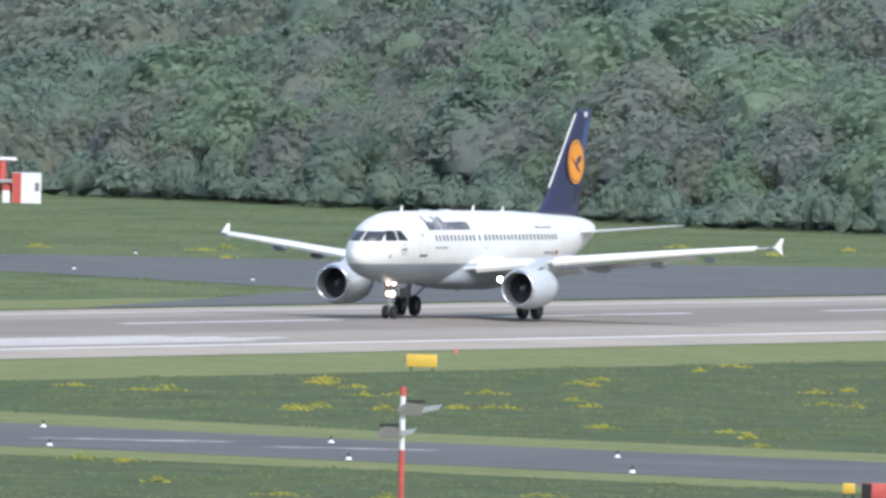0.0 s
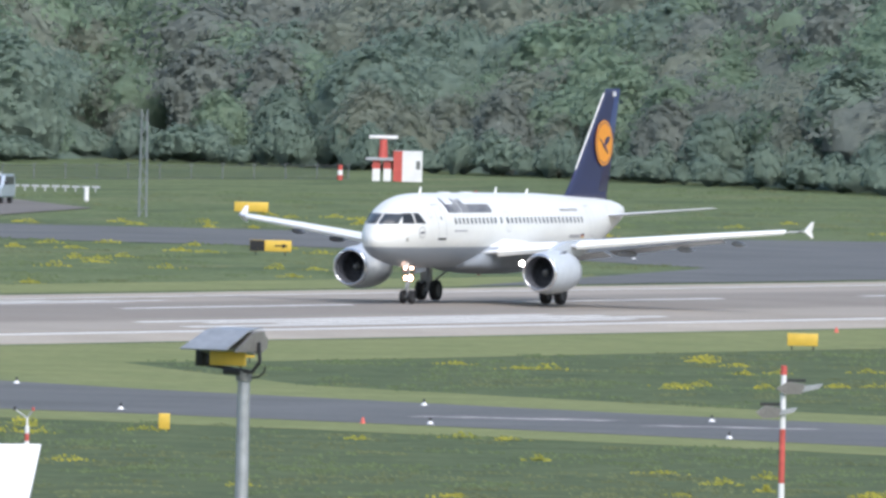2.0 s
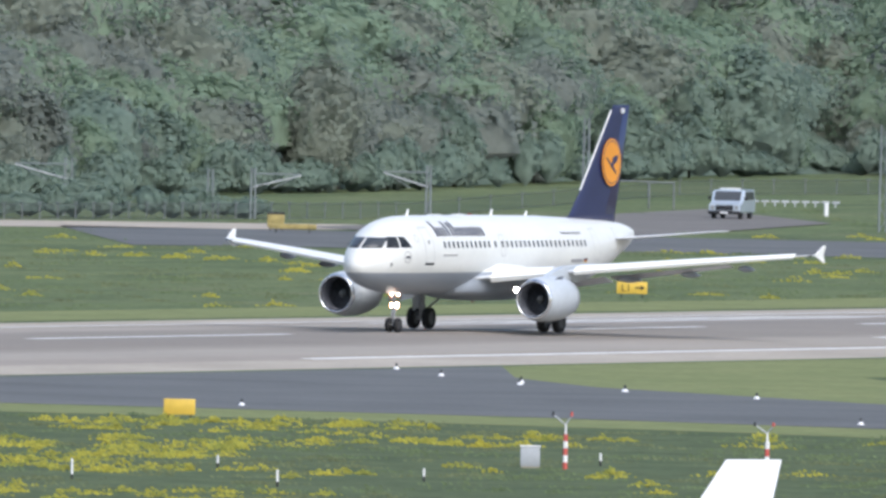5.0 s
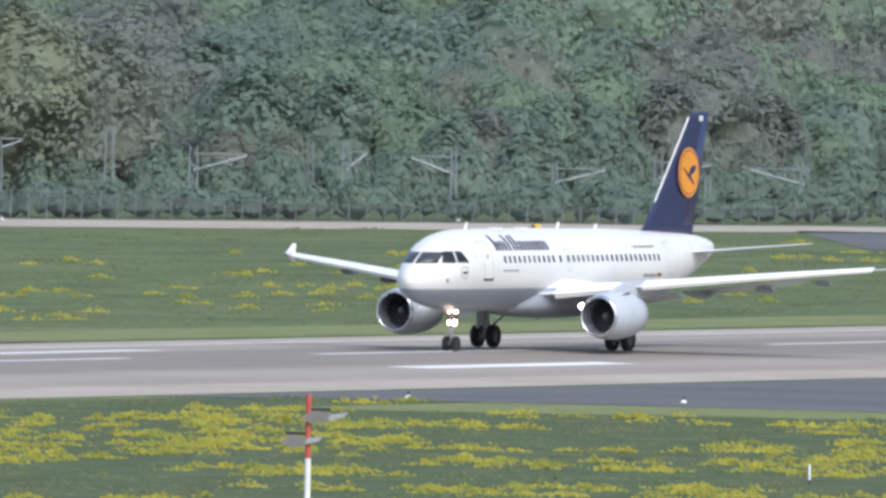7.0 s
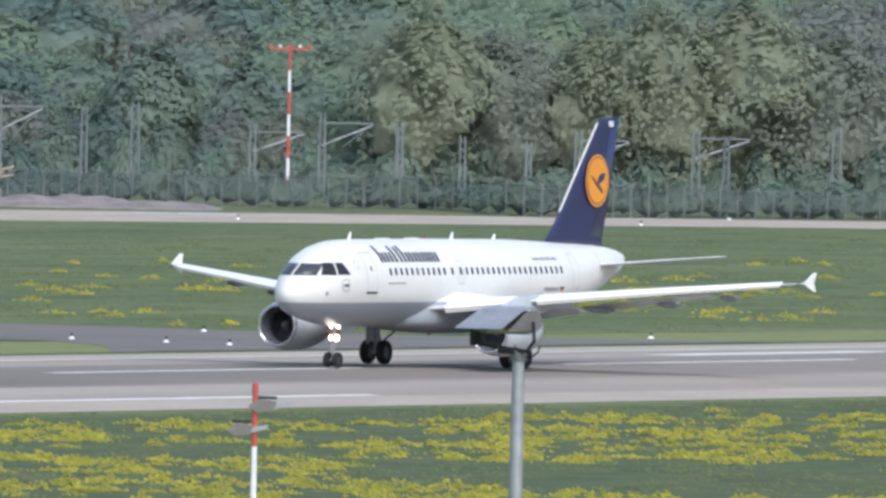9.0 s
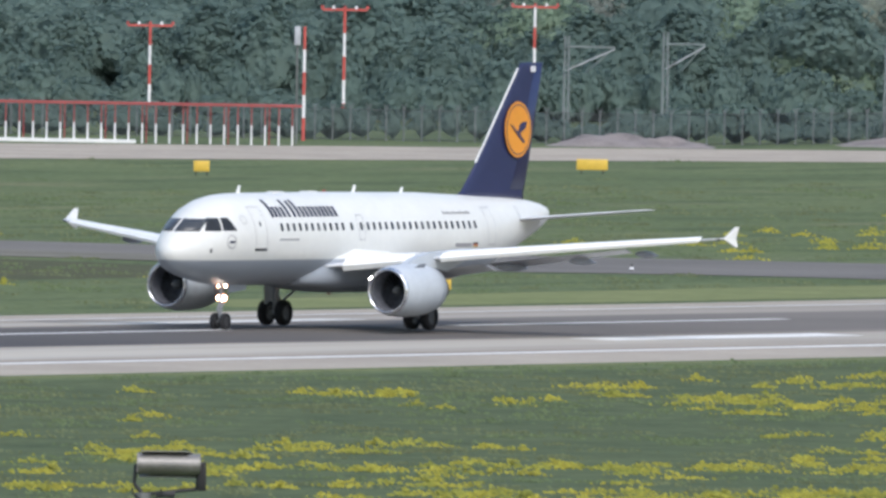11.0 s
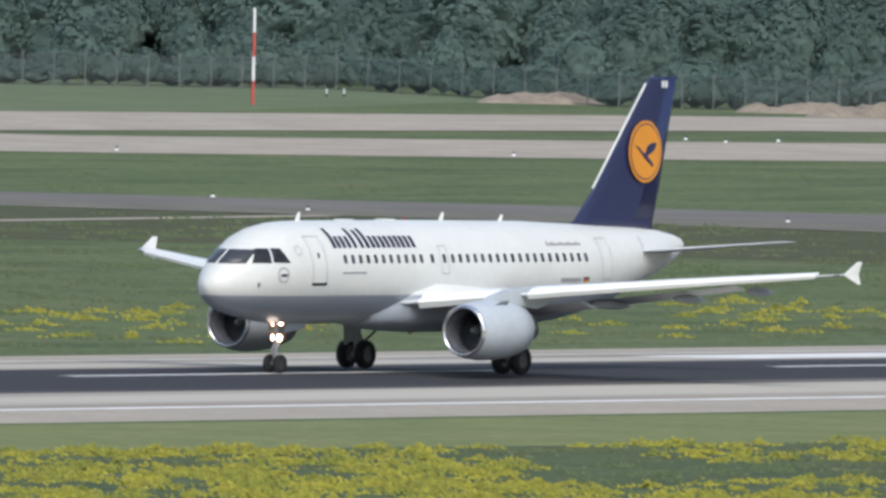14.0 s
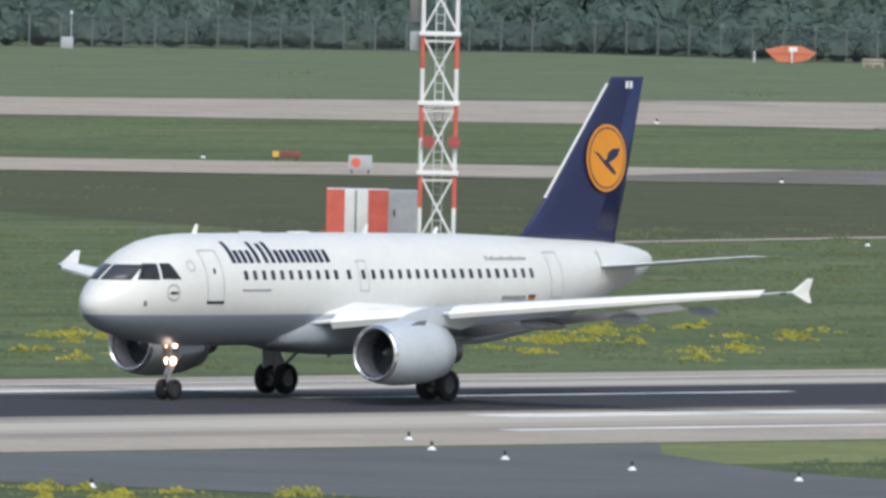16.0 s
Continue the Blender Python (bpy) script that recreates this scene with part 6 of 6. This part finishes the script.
part("top_bar", tubed((-2.6, 0, 1.9), (2.9, 0, 1.8), 0.06, 0.06, 8), POST, t)
for x in (-2.6, 1.2, 2.9):
    part("upright", tubed((x, 0, 0), (x, 0, 1.85), 0.07, 0.06, 8), POST, t)

HULL_ORANGE = material("faded_orange", (0.62, 0.2, 0.1), 0.6, vary=0.12, size=0.5)
t = thing("marker_tent", "faded orange boat-shaped marker on the grass", "marker", (*[(1561.3, 1192.2)][0], G), -52.6)
prof = [(-1.7, 0.85), (-0.55, 1.12), (0.6, 1.12), (1.65, 0.7), (1.15, 0.25), (0.5, 0.05), (-0.9, 0.05), (-1.2, 0.35)]
part("body", smoothed(prism(bmesh.new(), prof, 1.4, lambda u, v, w: Vector((u, w, v)))), HULL_ORANGE, t)
part("patch", boxed(-0.15, 0.4, -0.03, -0.002, 0.75, 1.05), WHITE, t)
part("seam", boxed(-1.2, 1.3, -0.025, -0.002, 0.56, 0.62), RED, t)
for x in (-2.4, 0.05):
    part("stake", tubed((x, -0.2, 0), (x, -0.2, 0.75), 0.06, 0.05, 8), WHITE, t)
t = thing("pallet_stack", "pair of stacked pale wooden pallets on the grass", "pallet", (*[(1554.9, 1179.6)][0], G), -52.6)
for x in (-0.78, 0.78):
    for z in (0.2, 0.42):
        part("board", boxed(x - 0.72, x + 0.72, 0, 1.0, z, z + 0.16), WOOD, t)
    for q in (-0.6, 0.0, 0.6):
        part("block", boxed(x + q - 0.07, x + q + 0.07, 0.02, 0.98, 0, 0.2), WOOD, t)
t = thing("glider_trailer", "low white and red trailer near the fence", "trailer", (*[(1560.6, 1176.4)][0], G), -52.9)
part("body", smoothed(boxed(-0.9, 2.5, 0, 0.8, 0.12, 0.4, bevel=0.08)), WHITE, t)
part("front", smoothed(boxed(-1.3, -0.1, 0, 0.8, 0.08, 0.52, bevel=0.12)), HULL_ORANGE, t)
part("stub", smoothed(boxed(-2.8, -2.3, 0, 0.5, 0.0, 0.3, bevel=0.06)), WHITE, t)
for at in [(1528.2, 1226.4), (1606.4, 1004.9)]:
    t = thing("lamp_cabinet", "small white cabinet with a lamp stalk", "cabinet", (*at, G), yaw_of(at), group="lamp cabinets")
    part("body", smoothed(boxed(-0.4, 0.4, 0, 0.5, 0.03, 0.8, bevel=0.03)), CABINET, t)
    part("stalk", tubed((0.25, 0.2, 0.8), (0.25, 0.2, 2.3), 0.06, 0.05, 8), GREY_STEEL, t)
    part("lamp", smoothed(tubed((0.25, 0.2, 2.3), (0.25, 0.2, 2.5), 0.1, 0.07, 8)), WHITE, t)
t = thing("tee_antenna", "grey steel T-shaped antenna near the fence", "antenna", (*[(1590.8, 1002.1)][0], G), -57.6)
part("post", tubed((0, 0, 0), (0, 0, 1.1), 0.07, 0.06, 8), GREY_STEEL, t)
part("bar", boxed(-1.0, 0.8, -0.05, 0.05, 0.88, 0.97), GREY_STEEL, t)
t = thing("small_mast", "thin red and white pole in the grass", "mast", (*[(1208.7, 873.4)][0], G), -54)
striped(t, 0, 6.60, 0.09, 0.07, 1.0, 1)
part("lamp_box", smoothed(boxed(-0.2, 0.2, -0.15, 0.15, 4.0, 4.35, bevel=0.03)), WHITE, t)

# ---- parked jets, their fins above the lower edge of the view ----
TAIL_RED = material("tail_red", (0.62, 0.03, 0.03), 0.35, vary=0.05, size=2)
PARKED = fuselage_paint("parked_body", (0.8, 0.8, 0.8), (0.7, 0.71, 0.72), 1.5)
def parked(fin_paint, label, tip, turn):
    """A parked jet whose fin's trailing tip stands at the place tip."""
    j = build_airliner("parked_airliner", label, PARKED, fin_paint, False)
    a = radians(turn)
    j.matrix_basis = pose(tip[0] - 33.1 * math.cos(a), tip[1] - 33.1 * math.sin(a), G, 0, 0, turn)
    return j


parked(PARKED, "all-white parked jet airliner, only its fin in view", (723.1, 340.0), -23)
parked(TAIL_RED, "parked jet airliner with a plain red fin", (530.7, 378.8), -13)

# ---- meadow: flowering and green tufts ----
FLOWER = material("yellow_blossom", (0.43, 0.385, 0.055), 0.9, vary=0.16, size=2.0, fine=0.15, colour2=(0.22, 0.245, 0.055), rand=0.25, island=True, space="World")
WEED = material("green_weeds", (0.14, 0.18, 0.085), 0.95, vary=0.15, size=5, fine=0.2, colour2=(0.12, 0.155, 0.075), rand=0.2, island=True, space="World")
STRAW = material("pale_grass_blades", (0.165, 0.19, 0.095), 0.95, vary=0.15, size=5, fine=0.2, rand=0.2, island=True, space="World")
for mt in (FLOWER, WEED, STRAW):
    mt.node_tree.nodes["Principled BSDF"].inputs["Specular IOR Level"].default_value = 0.1
    n, l = mt.node_tree.nodes, mt.node_tree.links
    tl, mx = n.new("ShaderNodeBsdfTranslucent"), n.new("ShaderNodeMixShader")
    mx.inputs[0].default_value = 0.25
    l.new(n["Principled BSDF"].inputs["Base Color"].links[0].from_socket, tl.inputs["Color"])
    l.new(n["Principled BSDF"].outputs[0], mx.inputs[1])
    l.new(tl.outputs[0], mx.inputs[2])
    l.new(mx.outputs[0], n["Material Output"].inputs["Surface"])
mead = random.Random(21)
meadow = {"f": ([], []), "w": ([], []), "s": ([], [])}


def tuft(kind, x, y, w, h, n):
    """A low mound of small leaning blades or blossoms, highest in its middle."""
    vs, fs = meadow[kind]
    for _ in range(n):
        a = mead.random() * math.pi
        ox, oy = mead.gauss(0, w), mead.gauss(0, w)
        crest = h * math.exp(-(ox * ox + oy * oy) / (1.6 * w * w))
        cx, cy = x + ox, y + oy
        ww, hh = mead.uniform(0.04, 0.11), mead.uniform(0.06, 0.14)
        dx, dy, lean = ww * math.cos(a), ww * math.sin(a), mead.uniform(-0.5, 0.5) * hh
        k = len(vs)
        z0 = G - 0.02 + crest * mead.uniform(0.1, 0.9)
        dx, dy = abs(dx) + 0.02, -0.6 * dy
        back = hh * mead.uniform(0.5, 1.2)
        vs += [(cx - dx * 0.7, cy - dy * 0.7, z0), (cx + dx, cy + dy, z0 + hh * 0.2), (cx + dx * 0.5 + lean + back * 0.5, cy + dy * 0.5 + back, z0 + hh), (cx - dx * 0.8 + lean + back * 0.5, cy - dy * 0.8 + back, z0 + hh * 0.8)]
        fs.append((k, k + 1, k + 2, k + 3))


def inside(x, y, ring):
    hit = False
    for (xa, ya), (xb, yb) in zip(ring, ring[1:] + ring[:1]):
        if (ya > y) != (yb > y) and x < (xb - xa) * (y - ya) / (yb - ya) + xa:
            hit = not hit
    return hit


def paved(x, y):
    return 651.5 < y < 719 or any(inside(x, y, ring) for ring in PAVED)


def blossom(x, y):
    """How thickly the yellow flowers stand, 0 to 1."""
    az = math.degrees(math.atan2(y, x))
    if y < 652:
        near = float(np.interp(az, (22, 25.4, 26.0, 29.4, 30.4, 31.0, 33.9, 34.5, 36.3, 36.6, 38.2, 38.45, 40), (0.06, 0.06, 0.72, 0.72, 0.3, 0.05, 0.04, 1.2, 1.2, 0.12, 0.1, 1.0, 1.0)))
        if y < 572 and az < 26:
            near = 0.06
        if 30 < az < 34.4 and y < 595 + (az - 30.6) * 15:
            near = 0.6
        near *= max(0.0, min(1.0, (646 - y) / 6))
    elif y < 860:
        near = float(np.interp(az, (22, 24, 25, 29.2, 30, 33, 33.6, 40), (0.02, 0.05, 0.32, 0.3, 0.06, 0.03, 0.5, 0.5)))
        near *= max(0.0, 1 - abs(y - 788) / 68) if az < 32 else max(0.0, 1 - abs(y - 750) / 26)
    else:
        near = 0.0
    patch_ = noise.fractal(Vector((x * 0.045, y * 0.07, 3.3)), 1.0, 2.0, 4)
    clump = noise.noise(Vector((x * 0.32, y * 0.12, 7.7)))
    return max(0.42 if near > 0.9 else 0.0, min(1.0, (patch_ + 0.1) * 4.0)) * max(0.12, min(1.0, (clump + 0.2) * 5)) * near


for _ in range(56000):
    far_side = mead.random() < 0.4
    y = mead.uniform(720, 880) if far_side else mead.uniform(496, 652)
    x = y / math.tan(radians(mead.uniform(22.5, 39.2)))
    if paved(x, y):
        continue
    if mead.random() < blossom(x, y):
        tuft("f", x, y, mead.uniform(0.22, 0.55), mead.uniform(0.18, 0.42), 38)
    elif mead.random() < 0.2:
        u = noise.fractal(Vector((x * 0.03, y * 0.07, 9.1)), 1.0, 2.0, 3)
        tuft("s" if u < 0.0 else "w", x, y, mead.uniform(0.4, 0.9), 0.1 if u < 0.2 else 0.2, 22)
# coarse tufts over the far field
for _ in range(500):
    y = mead.uniform(735, 1230)
    x = y / math.tan(radians(mead.uniform(25.0, 39.2)))
    if x * x + y * y > 1900 ** 2 or paved(x, y):
        continue
    u = noise.fractal(Vector((x * 0.02, y * 0.05, 4.4)), 1.0, 2.0, 3)
    tuft("s" if u < 0.05 else "w", x, y, mead.uniform(0.5, 1.3), mead.uniform(0.12, 0.3), 20)
for kind, nm, mt, lab in (("f", "yellow_flowers", FLOWER, "yellow flowering weeds in broad patches of meadow"), ("w", "green_weeds", WEED, "dark green weeds in the meadow"), ("s", "long_grass", STRAW, "pale long grass tufts in the meadow")):
    me = bpy.data.meshes.new(nm)
    me.from_pydata(meadow[kind][0], [], meadow[kind][1])
    me.materials.append(mt)
    me.shade_smooth()
    me.normals_split_custom_set_from_vertices([(0.1 * math.sin(7.1 * x), -0.25 + 0.1 * math.sin(9.3 * x), 0.95) for x, _, _ in meadow[kind][0]])
    tagged(new(nm, me), lab, "flowers" if kind == "f" else "grass", kind="stuff")


def motions():
    walk(airliner, [(t, pose(x, 685.57, 0)) for t, x in (
        (0, 1550.04),
        (0.5, 1539.15),
        (1, 1526.51),
        (1.5, 1514.32),
        (2, 1500.45),
        (2.5, 1486.77),
        (3, 1471.37),
        (3.2, 1465.22),
        (3.7, 1449.60),
        (4.2, 1433.28),
        (4.75, 1414.55),
        (5.3, 1394.98),
        (5.5, 1387.55),
        (6, 1367.96),
        (6.5, 1348.94),
        (7, 1327.87),
        (7.5, 1307.75),
        (8, 1285.51),
        (8.5, 1264.20),
        (9, 1240.42),
        (9.2, 1231.10),
        (9.7, 1207.43),
        (10.2, 1183.14),
        (10.75, 1155.69),
        (11.3, 1127.49),
        (11.5, 1117.02),
        (12, 1089.50),
        (12.5, 1063.38),
        (13, 1034.70),
        (13.5, 1007.37),
        (14, 977.38),
        (14.5, 948.82),
        (15, 917.41),
        (15.5, 887.98),
        (16, 855.49),
    )])


motions()
